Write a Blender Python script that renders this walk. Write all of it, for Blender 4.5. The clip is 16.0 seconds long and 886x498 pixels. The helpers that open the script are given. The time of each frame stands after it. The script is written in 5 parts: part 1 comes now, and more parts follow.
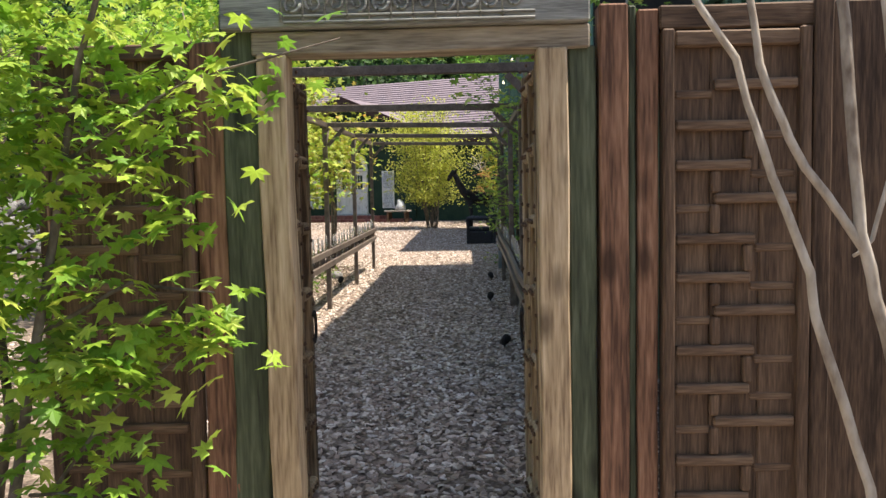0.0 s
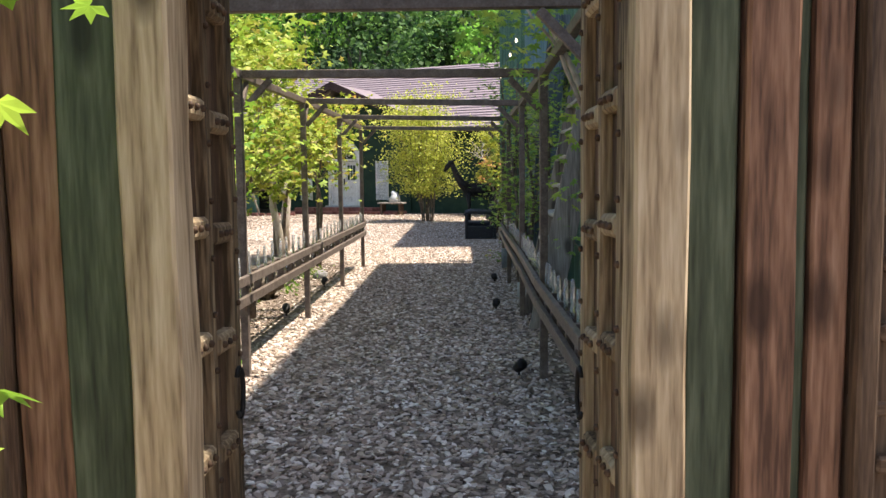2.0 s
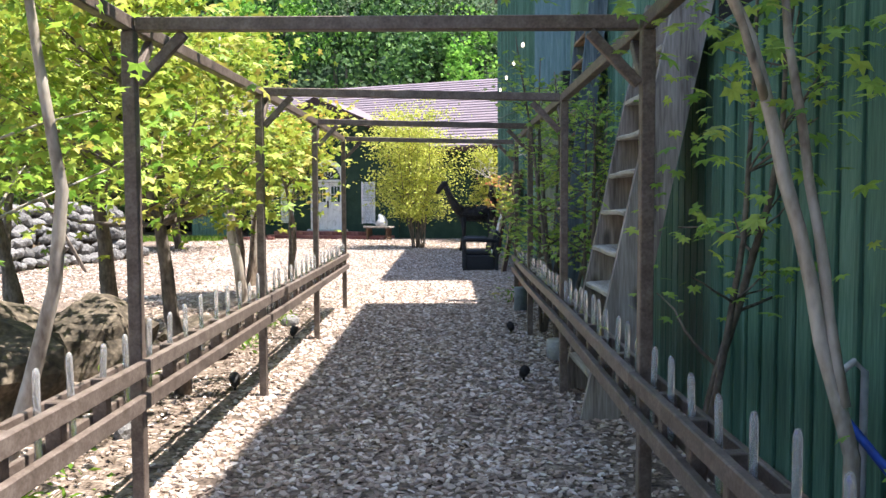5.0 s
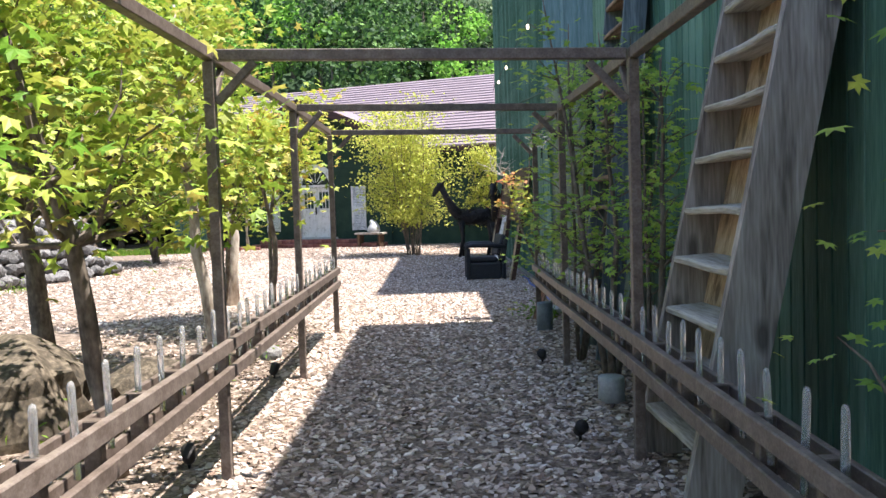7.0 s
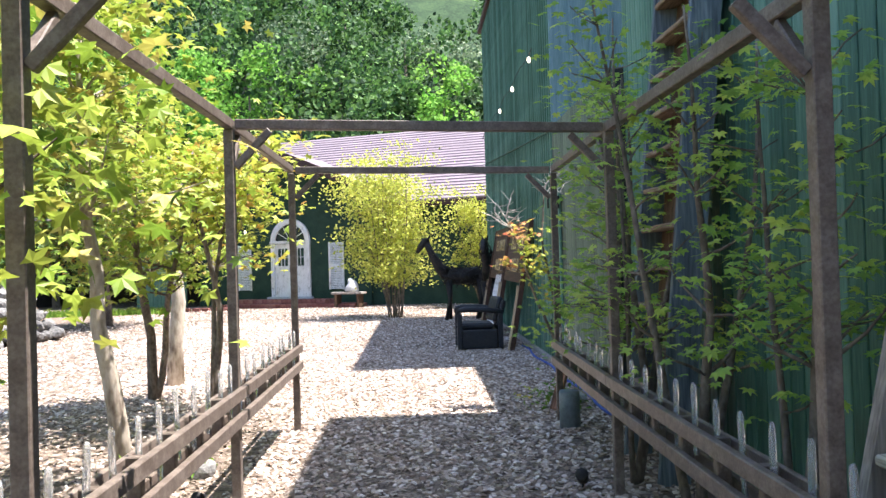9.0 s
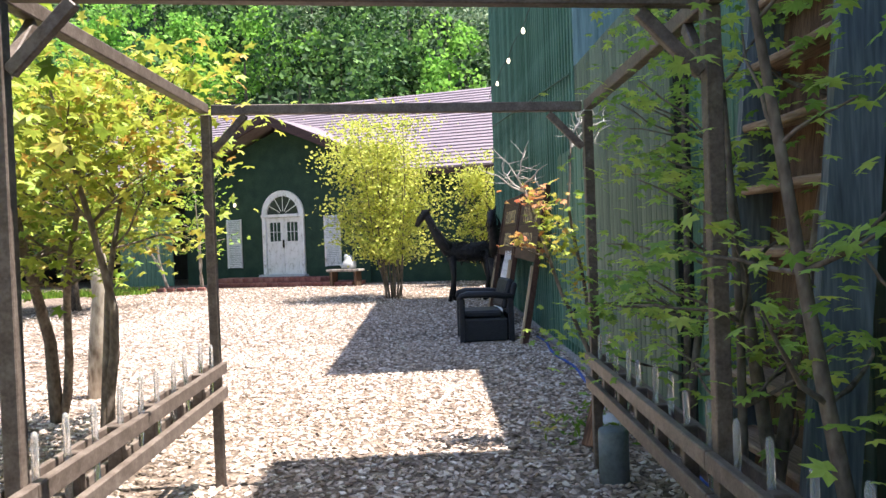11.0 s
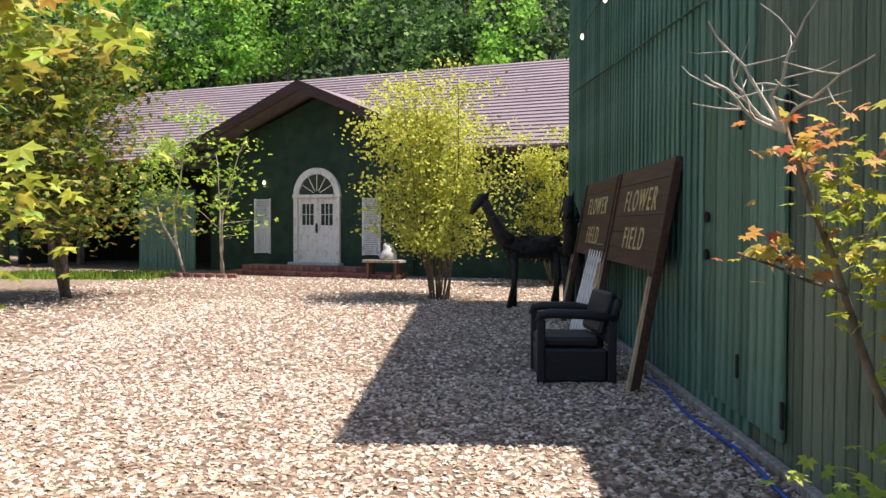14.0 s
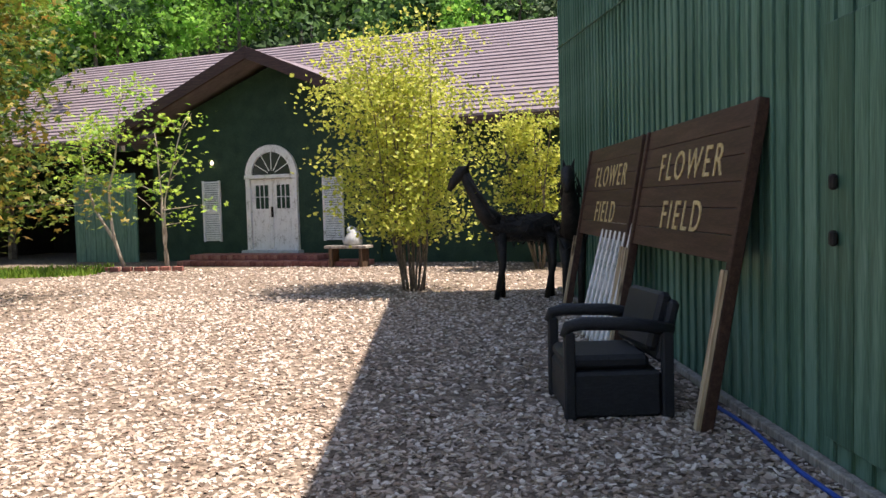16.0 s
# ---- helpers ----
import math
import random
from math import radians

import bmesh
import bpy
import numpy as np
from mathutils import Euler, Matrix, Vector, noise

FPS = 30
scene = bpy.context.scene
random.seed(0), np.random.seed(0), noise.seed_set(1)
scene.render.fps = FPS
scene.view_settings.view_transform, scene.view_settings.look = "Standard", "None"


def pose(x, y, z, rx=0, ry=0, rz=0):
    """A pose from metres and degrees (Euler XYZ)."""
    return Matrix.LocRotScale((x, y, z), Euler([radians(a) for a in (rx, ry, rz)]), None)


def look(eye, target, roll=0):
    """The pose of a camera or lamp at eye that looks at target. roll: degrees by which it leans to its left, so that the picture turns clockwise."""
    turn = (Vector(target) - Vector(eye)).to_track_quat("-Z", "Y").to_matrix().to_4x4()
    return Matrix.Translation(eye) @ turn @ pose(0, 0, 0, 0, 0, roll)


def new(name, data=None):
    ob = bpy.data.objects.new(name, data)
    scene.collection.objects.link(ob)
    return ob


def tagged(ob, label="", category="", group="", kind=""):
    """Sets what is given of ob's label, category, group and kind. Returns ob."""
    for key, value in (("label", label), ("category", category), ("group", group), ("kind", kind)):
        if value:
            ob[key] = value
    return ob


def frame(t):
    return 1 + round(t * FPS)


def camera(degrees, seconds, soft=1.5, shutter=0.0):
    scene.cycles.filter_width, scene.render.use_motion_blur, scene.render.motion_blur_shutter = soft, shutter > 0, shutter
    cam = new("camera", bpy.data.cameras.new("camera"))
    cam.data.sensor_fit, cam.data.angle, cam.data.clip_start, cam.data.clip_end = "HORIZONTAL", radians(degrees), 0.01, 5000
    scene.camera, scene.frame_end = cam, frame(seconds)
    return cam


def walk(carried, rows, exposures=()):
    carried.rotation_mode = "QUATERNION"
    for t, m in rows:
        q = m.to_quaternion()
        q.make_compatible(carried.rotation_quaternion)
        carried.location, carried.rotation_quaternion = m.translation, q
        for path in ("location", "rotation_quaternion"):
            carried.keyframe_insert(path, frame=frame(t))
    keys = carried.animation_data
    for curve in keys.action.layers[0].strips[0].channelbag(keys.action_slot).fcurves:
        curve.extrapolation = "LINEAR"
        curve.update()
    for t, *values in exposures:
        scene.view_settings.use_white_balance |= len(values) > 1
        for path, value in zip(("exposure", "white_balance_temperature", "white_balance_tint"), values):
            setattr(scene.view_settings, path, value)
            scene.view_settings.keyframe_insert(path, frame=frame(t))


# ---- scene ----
cam = camera(57.2, 16.0)
METRES, EYE, TILT, LEAN, TURN = 14.95, 1.42, 0.93, 0.0, 1.5
ROWS = [
    (0.0, 0.0, 0.0, 0.0, -0.11, -5.27, 1.18),
    (0.5, 0.0001, 0.0129, -0.0013, -1.12, -6.1, 1.76),
    (1.0, 0.001, 0.0377, -0.0022, 0.64, -6.18, 0.7),
    (1.5, -0.0017, 0.066, -0.0046, 0.88, -7.21, -0.38),
    (2.0, -0.0023, 0.0958, -0.0039, -0.42, -5.82, 0.64),
    (2.5, -0.0006, 0.1239, -0.0042, 0.94, -4.48, -0.23),
    (3.0, -0.0063, 0.1492, -0.0052, -0.62, -4.84, -0.56),
    (3.5, -0.0086, 0.1742, -0.0068, -3.41, -5.44, 0.01),
    (4.0, -0.0098, 0.2017, -0.0065, -0.55, -4.78, -0.51),
    (6.5, -0.0209, 0.3261, -0.007, -2.97, -4.11, 1.62),
    (7.0, -0.0233, 0.3583, -0.0085, -2.17, -4.01, 1.8),
    (7.5, -0.0241, 0.3881, -0.0088, -2.09, -3.17, -0.34),
    (8.0, -0.0275, 0.4202, -0.0078, -8.8, -3.05, 0.95),
    (8.5, -0.0285, 0.4557, -0.0094, -4.01, -0.0, 1.25),
    (11.0, -0.0073, 0.636, -0.0094, -2.9, -1.95, 2.08),
    (11.5, -0.0068, 0.6692, -0.0098, -1.02, -3.29, 1.04),
    (12.0, -0.0081, 0.7073, -0.0099, -2.89, -2.9, 1.66),
    (12.5, -0.0076, 0.7446, -0.0103, -1.27, -3.56, 1.24),
    (13.0, -0.01, 0.7836, -0.011, -2.01, -2.91, -0.08),
    (13.5, -0.0128, 0.817, -0.0127, -2.86, -2.45, 0.44),
    (14.0, -0.0155, 0.8534, -0.0126, 0.23, -2.66, -0.17),
    (14.5, -0.0185, 0.8919, -0.0128, -2.42, -3.1, -0.6),
    (15.0, -0.0192, 0.9258, -0.0122, -1.68, -2.79, 0.28),
    (15.5, -0.0237, 0.9618, -0.0135, -1.43, -3.74, 0.34),
    (16.0, -0.0251, 0.9961, -0.0143, -2.31, -4.2, 1.47),
]
walk(cam, [(t, pose(0, 0, EYE, TILT, LEAN, TURN) @ pose(METRES * x, METRES * y, METRES * z, 90 + pitch, roll, yaw)) for t, x, y, z, yaw, pitch, roll in ROWS],
     [(0.0, 0.95, 6900, 12), (1.5, 1.2, 6900, 12), (2.6, 1.1, 6600, 12), (3.5, 1.65, 6300, 14), (6.5, 1.5, 6300, 15), (7.5, 1.5, 6300, 15), (8.5, 1.8, 6200, 15), (11.0, 1.6, 6400, 15), (11.6, 1.2, 6800, 16), (12.5, 1.0, 7000, 17), (16.0, 1.0, 7000, 16)])

# ---- light ----
world = bpy.data.worlds.new("world")
scene.world = world
world.use_nodes = True
wn = world.node_tree
sky = wn.nodes.new("ShaderNodeTexSky")
sky.sky_type, sky.sun_disc = "NISHITA", False
sky.sun_elevation, sky.sun_rotation = radians(70), radians(90)
wn.links.new(sky.outputs[0], wn.nodes["Background"].inputs[0])
wn.nodes["Background"].inputs[1].default_value = 0.125
sun = new("sun", bpy.data.lights.new("sun", "SUN"))
sun.data.energy, sun.data.angle, sun.data.color = 5.0, radians(0.5), (1, 0.95, 0.86)
sun.matrix_world = look((2.9, 0.0, 8.0), (0, 0, 0))


# ---- materials ----
def material(name, colours, scale=6.0, stretch=(1, 1, 1), rough=0.8, bump=0.3, metal=0.0, grain=40.0, vary=0.0,
             translucent=0.0, spec=0.3, knots=0.0):
    """Two-scale noise between colours, with bump; vary shifts each object's or piece's value."""
    mat = bpy.data.materials.new(name)
    mat.use_nodes = True
    nt = mat.node_tree
    b = nt.nodes["Principled BSDF"]
    tc = nt.nodes.new("ShaderNodeTexCoord")
    mp = nt.nodes.new("ShaderNodeMapping")
    mp.inputs["Scale"].default_value = stretch
    nt.links.new(tc.outputs["Object"], mp.inputs[0])
    n1 = nt.nodes.new("ShaderNodeTexNoise")
    n1.inputs["Scale"].default_value, n1.inputs["Detail"].default_value = scale, 5
    n2 = nt.nodes.new("ShaderNodeTexNoise")
    n2.inputs["Scale"].default_value, n2.inputs["Detail"].default_value = grain, 3
    for n in (n1, n2):
        nt.links.new(mp.outputs[0], n.inputs["Vector"])
    mix = nt.nodes.new("ShaderNodeMath")
    mix.operation = "MULTIPLY_ADD"
    mix.inputs[1].default_value = 0.45
    nt.links.new(n2.outputs[0], mix.inputs[0])
    half = nt.nodes.new("ShaderNodeMath")
    half.operation = "MULTIPLY"
    half.inputs[1].default_value = 0.55
    nt.links.new(n1.outputs[0], half.inputs[0])
    nt.links.new(half.outputs[0], mix.inputs[2])
    value = mix.outputs[0]
    if vary:
        info = nt.nodes.new("ShaderNodeObjectInfo")
        add = nt.nodes.new("ShaderNodeMath")
        add.operation = "MULTIPLY_ADD"
        add.inputs[1].default_value = vary
        nt.links.new(info.outputs["Random"], add.inputs[0])
        sub = nt.nodes.new("ShaderNodeMath")
        sub.operation = "SUBTRACT"
        sub.inputs[1].default_value = vary / 2
        nt.links.new(value, sub.inputs[0])
        nt.links.new(sub.outputs[0], add.inputs[2])
        value = add.outputs[0]
    ramp = nt.nodes.new("ShaderNodeValToRGB")
    els = ramp.color_ramp.elements
    k = len(colours)
    while len(els) < k:
        els.new(0.5)
    for i, c in enumerate(colours):
        els[i].position = 0.34 + 0.32 * i / max(1, k - 1)
        els[i].color = (*c, 1)
    nt.links.new(value, ramp.inputs[0])
    colour = ramp.outputs[0]
    if knots:
        own = nt.nodes.new("ShaderNodeObjectInfo")
        shift = nt.nodes.new("ShaderNodeVectorMath")
        shift.operation = "MULTIPLY_ADD"
        shift.inputs[1].default_value = (1.0, 1.0, 0.42)
        far = nt.nodes.new("ShaderNodeVectorMath")
        far.operation = "SCALE"
        far.inputs[0].default_value = (17.0, 31.0, 23.0)
        nt.links.new(own.outputs["Random"], far.inputs["Scale"])
        nt.links.new(tc.outputs["Object"], shift.inputs[0])
        nt.links.new(far.outputs[0], shift.inputs[2])
        vor = nt.nodes.new("ShaderNodeTexVoronoi")
        vor.inputs["Scale"].default_value = 6.5
        nt.links.new(shift.outputs[0], vor.inputs["Vector"])
        spot = nt.nodes.new("ShaderNodeMapRange")
        spot.inputs[1].default_value, spot.inputs[2].default_value = 0.13, 0.27
        spot.inputs[3].default_value, spot.inputs[4].default_value = knots, 0.0
        nt.links.new(vor.outputs["Distance"], spot.inputs[0])
        dark = nt.nodes.new("ShaderNodeMix")
        dark.data_type = "RGBA"
        dark.inputs[7].default_value = (*[0.5 * c for c in colours[0]], 1)
        nt.links.new(spot.outputs[0], dark.inputs[0])
        nt.links.new(ramp.outputs[0], dark.inputs[6])
        colour = dark.outputs[2]
    nt.links.new(colour, b.inputs["Base Color"])
    b.inputs["Roughness"].default_value, b.inputs["Metallic"].default_value = rough, metal
    b.inputs["Specular IOR Level"].default_value = spec
    if bump:
        bp = nt.nodes.new("ShaderNodeBump")
        bp.inputs["Strength"].default_value, bp.inputs["Distance"].default_value = bump, 0.01
        nt.links.new(mix.outputs[0], bp.inputs["Height"])
        nt.links.new(bp.outputs[0], b.inputs["Normal"])
    if translucent:
        tr = nt.nodes.new("ShaderNodeBsdfTranslucent")
        nt.links.new(ramp.outputs[0], tr.inputs[0])
        ms = nt.nodes.new("ShaderNodeMixShader")
        ms.inputs[0].default_value = translucent
        nt.links.new(b.outputs[0], ms.inputs[1])
        nt.links.new(tr.outputs[0], ms.inputs[2])
        nt.links.new(ms.outputs[0], nt.nodes["Material Output"].inputs[0])
    return mat


UP = (9, 9, 0.7)       # grain that runs upright
ALONG_Y = (9, 0.7, 9)
ALONG_X = (0.7, 9, 9)


def piece_material(name, palette, rough=0.85, translucent=0.0, size=14.0, spec=0.3, low=0.75, high=1.2):
    """Many loose pieces in one mesh: each piece takes a colour of the palette by its island."""
    mat = bpy.data.materials.new(name)
    mat.use_nodes = True
    nt = mat.node_tree
    b = nt.nodes["Principled BSDF"]
    geo = nt.nodes.new("ShaderNodeNewGeometry")
    ramp = nt.nodes.new("ShaderNodeValToRGB")
    els = ramp.color_ramp.elements
    while len(els) < len(palette):
        els.new(0.5)
    for i, c in enumerate(palette):
        els[i].position, els[i].color = i / (len(palette) - 1), (*c, 1)
    nt.links.new(geo.outputs["Random Per Island"], ramp.inputs[0])
    tc = nt.nodes.new("ShaderNodeTexCoord")
    n = nt.nodes.new("ShaderNodeTexNoise")
    n.inputs["Scale"].default_value, n.inputs["Detail"].default_value = size, 4
    nt.links.new(tc.outputs["Object"], n.inputs["Vector"])
    hsv = nt.nodes.new("ShaderNodeHueSaturation")
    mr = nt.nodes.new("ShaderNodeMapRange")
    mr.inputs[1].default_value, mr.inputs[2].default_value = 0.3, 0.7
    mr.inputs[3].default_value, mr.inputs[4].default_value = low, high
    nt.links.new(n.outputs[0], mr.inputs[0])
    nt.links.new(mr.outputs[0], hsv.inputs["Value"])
    nt.links.new(ramp.outputs[0], hsv.inputs["Color"])
    nt.links.new(hsv.outputs[0], b.inputs["Base Color"])
    b.inputs["Roughness"].default_value = rough
    b.inputs["Specular IOR Level"].default_value = spec
    if translucent:
        tr = nt.nodes.new("ShaderNodeBsdfTranslucent")
        nt.links.new(hsv.outputs[0], tr.inputs[0])
        ms = nt.nodes.new("ShaderNodeMixShader")
        ms.inputs[0].default_value = translucent
        nt.links.new(b.outputs[0], ms.inputs[1])
        nt.links.new(tr.outputs[0], ms.inputs[2])
        nt.links.new(ms.outputs[0], nt.nodes["Material Output"].inputs[0])
    return mat


M_GRAVEL = material("gravel_bed", [(0.03, 0.022, 0.017), (0.16, 0.12, 0.09), (0.42, 0.34, 0.27)], 9, rough=0.95, bump=0.8, grain=45)
M_CHIP = piece_material("shell_chips", [(0.09, 0.062, 0.047), (0.56, 0.44, 0.35), (0.25, 0.17, 0.125), (0.72, 0.61, 0.52), (0.20, 0.15, 0.12), (0.49, 0.37, 0.295), (0.84, 0.76, 0.68), (0.34, 0.25, 0.19)])
M_PALE = material("weathered_pale_wood", [(0.17, 0.11, 0.065), (0.46, 0.34, 0.21), (0.64, 0.51, 0.35)], 1.6, UP, 0.85, 0.5, grain=9, vary=0.06, knots=0.8)
M_PALE_X = material("weathered_beam_wood", [(0.14, 0.11, 0.08), (0.30, 0.25, 0.19), (0.44, 0.38, 0.30)], 2.2, ALONG_X, 0.85, 0.5, grain=14)
M_GREENWOOD = material("green_stained_post", [(0.038, 0.043, 0.027), (0.082, 0.098, 0.058), (0.15, 0.165, 0.105)], 2, UP, 0.8, 0.5, grain=9, knots=0.8)
M_REDWOOD = material("reddish_brown_plank", [(0.09, 0.045, 0.028), (0.27, 0.14, 0.085), (0.44, 0.26, 0.17)], 2, UP, 0.8, 0.4, grain=9, vary=0.12, knots=0.8)
M_DARKWOOD = material("dark_aged_wood", [(0.035, 0.02, 0.012), (0.10, 0.06, 0.037), (0.19, 0.12, 0.075)], 2.4, UP, 0.75, 0.5, grain=14, vary=0.1)
M_DARKWOOD_X = material("dark_aged_wood_across", [(0.04, 0.023, 0.014), (0.115, 0.07, 0.043), (0.21, 0.135, 0.085)], 2.4, ALONG_X, 0.75, 0.5, grain=14, vary=0.1)
M_LEAF_WOOD = material("bleached_door_wood", [(0.07, 0.045, 0.025), (0.28, 0.20, 0.12), (0.50, 0.40, 0.26)], 2.2, UP, 0.8, 0.7, grain=10, vary=0.2)
M_CARVE = material("grey_carved_wood", [(0.10, 0.10, 0.095), (0.24, 0.24, 0.22), (0.38, 0.38, 0.35)], 4, ALONG_X, 0.85, 0.5, grain=20)
M_BROWNPAINT = material("brown_painted_timber", [(0.095, 0.072, 0.056), (0.15, 0.115, 0.094), (0.22, 0.18, 0.15)], 5, (3, 3, 3), 0.5, 0.15, grain=30, vary=0.1)
M_GREENWALL = material("green_painted_boards", [(0.042, 0.108, 0.073), (0.080, 0.178, 0.128), (0.145, 0.27, 0.205)], 1.6, UP, 0.5, 0.3, grain=10, vary=0.22)
M_OLIVEWALL = material("faded_olive_boards", [(0.052, 0.082, 0.057), (0.098, 0.138, 0.097), (0.16, 0.21, 0.15)], 1.6, UP, 0.55, 0.3, grain=10, vary=0.2)
M_GREENHOUSE = material("green_house_render", [(0.014, 0.036, 0.022), (0.022, 0.050, 0.032), (0.033, 0.068, 0.044)], 3, (1, 1, 1), 0.8, 0.2, grain=25)
M_BLUEWALL = material("blue_grey_metal_siding", [(0.10, 0.19, 0.20), (0.15, 0.26, 0.28), (0.2, 0.33, 0.35)], 1.5, UP, 0.5, 0.1, grain=8)
M_WHITE = material("chipped_white_paint", [(0.30, 0.27, 0.23), (0.72, 0.71, 0.68), (0.80, 0.79, 0.77), (0.82, 0.81, 0.79)], 4, (2, 2, 1), 0.6, 0.2, grain=20)
M_ROOF = material("mauve_metal_roof", [(0.15, 0.118, 0.132), (0.20, 0.16, 0.176), (0.25, 0.205, 0.22)], 2, (0.5, 4, 4), 0.62, 0.1, grain=12, spec=0.2)
M_BARGE = material("dark_red_bargeboard", [(0.03, 0.016, 0.014), (0.06, 0.03, 0.026), (0.09, 0.05, 0.04)], 4, ALONG_X, 0.6, 0.2, grain=20)
M_BRICK = material("red_brick", [(0.17, 0.06, 0.05), (0.28, 0.11, 0.09), (0.38, 0.19, 0.15)], 6, (1, 1, 1), 0.85, 0.4, grain=30, vary=0.2)
M_GREYPLANK = material("silvered_plank", [(0.14, 0.12, 0.10), (0.30, 0.265, 0.23), (0.46, 0.42, 0.37)], 1.4, UP, 0.85, 0.45, grain=8, vary=0.08, knots=0.8)
M_TREAD = material("silvered_tread", [(0.22, 0.20, 0.16), (0.42, 0.39, 0.32), (0.58, 0.55, 0.47)], 3, ALONG_Y, 0.85, 0.45, grain=14, vary=0.08)
M_BLUEGREYWOOD = material("blue_grey_weathered_plank", [(0.06, 0.075, 0.085), (0.12, 0.15, 0.17), (0.22, 0.26, 0.28)], 1.4, UP, 0.8, 0.4, grain=8)
M_OLDTREAD = material("brown_weathered_tread", [(0.12, 0.08, 0.05), (0.26, 0.18, 0.12), (0.40, 0.30, 0.22)], 3, ALONG_Y, 0.85, 0.45, grain=14, vary=0.08)
M_BARK = material("grey_brown_bark", [(0.06, 0.047, 0.035), (0.15, 0.12, 0.095), (0.26, 0.22, 0.175)], 9, (1, 1, 0.5), 0.9, 0.6, grain=40)
M_PALEBARK = material("pale_smooth_bark", [(0.16, 0.12, 0.09), (0.42, 0.36, 0.29), (0.60, 0.54, 0.46)], 7, (1, 1, 0.4), 0.8, 0.5, grain=30)
M_TWIG = material("bare_silver_twig", [(0.35, 0.32, 0.28), (0.5, 0.47, 0.43), (0.62, 0.6, 0.56)], 9, (1, 1, 1), 0.8, 0.2)
M_STONE = material("grey_field_stone", [(0.06, 0.058, 0.054), (0.15, 0.145, 0.138), (0.28, 0.27, 0.255)], 5, (1, 1, 1), 0.9, 0.6, grain=25, vary=0.2)
M_ROCK = material("mossy_brown_rock", [(0.025, 0.022, 0.016), (0.085, 0.068, 0.048), (0.22, 0.18, 0.13)], 3, (1, 1, 1), 0.9, 1.0, grain=14)
M_BLACKPL = material("charcoal_woven_plastic", [(0.012, 0.013, 0.016), (0.02, 0.022, 0.026), (0.032, 0.034, 0.04)], 30, (1, 1, 4), 0.5, 0.5, grain=120)
M_BLACK = material("black_iron", [(0.008, 0.008, 0.008), (0.018, 0.016, 0.015), (0.035, 0.03, 0.026)], 12, (1, 1, 1), 0.6, 0.4)
M_SIGN = material("dark_brown_sign_boards", [(0.035, 0.016, 0.010), (0.065, 0.032, 0.021), (0.10, 0.052, 0.036)], 2.4, ALONG_Y, 0.6, 0.3, grain=14, vary=0.06)
M_GOLD = material("faded_gold_letters", [(0.35, 0.25, 0.10), (0.55, 0.42, 0.20), (0.65, 0.53, 0.30)], 20, (1, 1, 1), 0.6, 0.1)
M_BLUE = material("blue_plastic", [(0.015, 0.05, 0.26), (0.02, 0.075, 0.38), (0.03, 0.10, 0.45)], 8, (1, 1, 1), 0.4, 0.05)
M_GREYPL = material("pale_grey_plastic", [(0.35, 0.36, 0.36), (0.45, 0.46, 0.46), (0.55, 0.56, 0.55)], 8, (1, 1, 1), 0.45, 0.05)
M_BLUEGREY = material("blue_grey_pipe_plastic", [(0.13, 0.16, 0.18), (0.18, 0.22, 0.24), (0.23, 0.27, 0.29)], 8, (1, 1, 1), 0.5, 0.1)
# near-black colour painted in for shade: the shed's depth and open board joints
M_SHADE_DARK = material("painted_shade_dark", [(0.02, 0.02, 0.02), (0.035, 0.033, 0.03), (0.05, 0.047, 0.04)], 3, (1, 1, 1), 0.8, 0.1)
M_SOIL = material("leafy_soil", [(0.05, 0.035, 0.025), (0.11, 0.08, 0.055), (0.18, 0.14, 0.10)], 9, (1, 1, 1), 0.95, 0.7, grain=40)
M_HILL = material("wooded_slope", [(0.012, 0.03, 0.012), (0.025, 0.055, 0.02), (0.05, 0.09, 0.03)], 0.6, (1, 1, 1), 0.95, 0.5, grain=4)
M_MAPLE = piece_material("maple_leaves_spring_green", [(0.12, 0.25, 0.03), (0.22, 0.37, 0.045), (0.32, 0.45, 0.06), (0.42, 0.50, 0.09)], 0.5, 0.45, low=0.9, high=1.5)
M_MAPLE_Y = piece_material("maple_leaves_yellow_tips", [(0.16, 0.28, 0.03), (0.30, 0.42, 0.05), (0.42, 0.48, 0.07), (0.34, 0.44, 0.06), (0.52, 0.42, 0.10)], 0.5, 0.36, low=0.6, high=1.2)
M_MAPLE_D = piece_material("maple_leaves_deep_green", [(0.15, 0.28, 0.05), (0.24, 0.38, 0.07), (0.34, 0.48, 0.09), (0.44, 0.52, 0.10)], 0.5, 0.5, low=0.9, high=1.5)
M_MAPLE_S = piece_material("maple_leaves_olive_and_orange", [(0.045, 0.095, 0.015), (0.09, 0.15, 0.02), (0.16, 0.20, 0.03), (0.10, 0.16, 0.02), (0.26, 0.23, 0.04), (0.30, 0.18, 0.04)], 0.5, 0.35, size=1.5, low=0.7, high=1.4)
M_MAPLE_O = piece_material("maple_leaves_orange_tips", [(0.26, 0.38, 0.05), (0.38, 0.45, 0.06), (0.44, 0.47, 0.07), (0.36, 0.43, 0.06), (0.44, 0.44, 0.07), (0.57, 0.33, 0.08)], 0.5, 0.40, low=0.7, high=1.3)
M_MAPLE_R = piece_material("maple_leaves_red_orange", [(0.42, 0.12, 0.07), (0.50, 0.25, 0.09), (0.48, 0.42, 0.09), (0.40, 0.44, 0.08)], 0.5, 0.45, low=0.9, high=1.4)
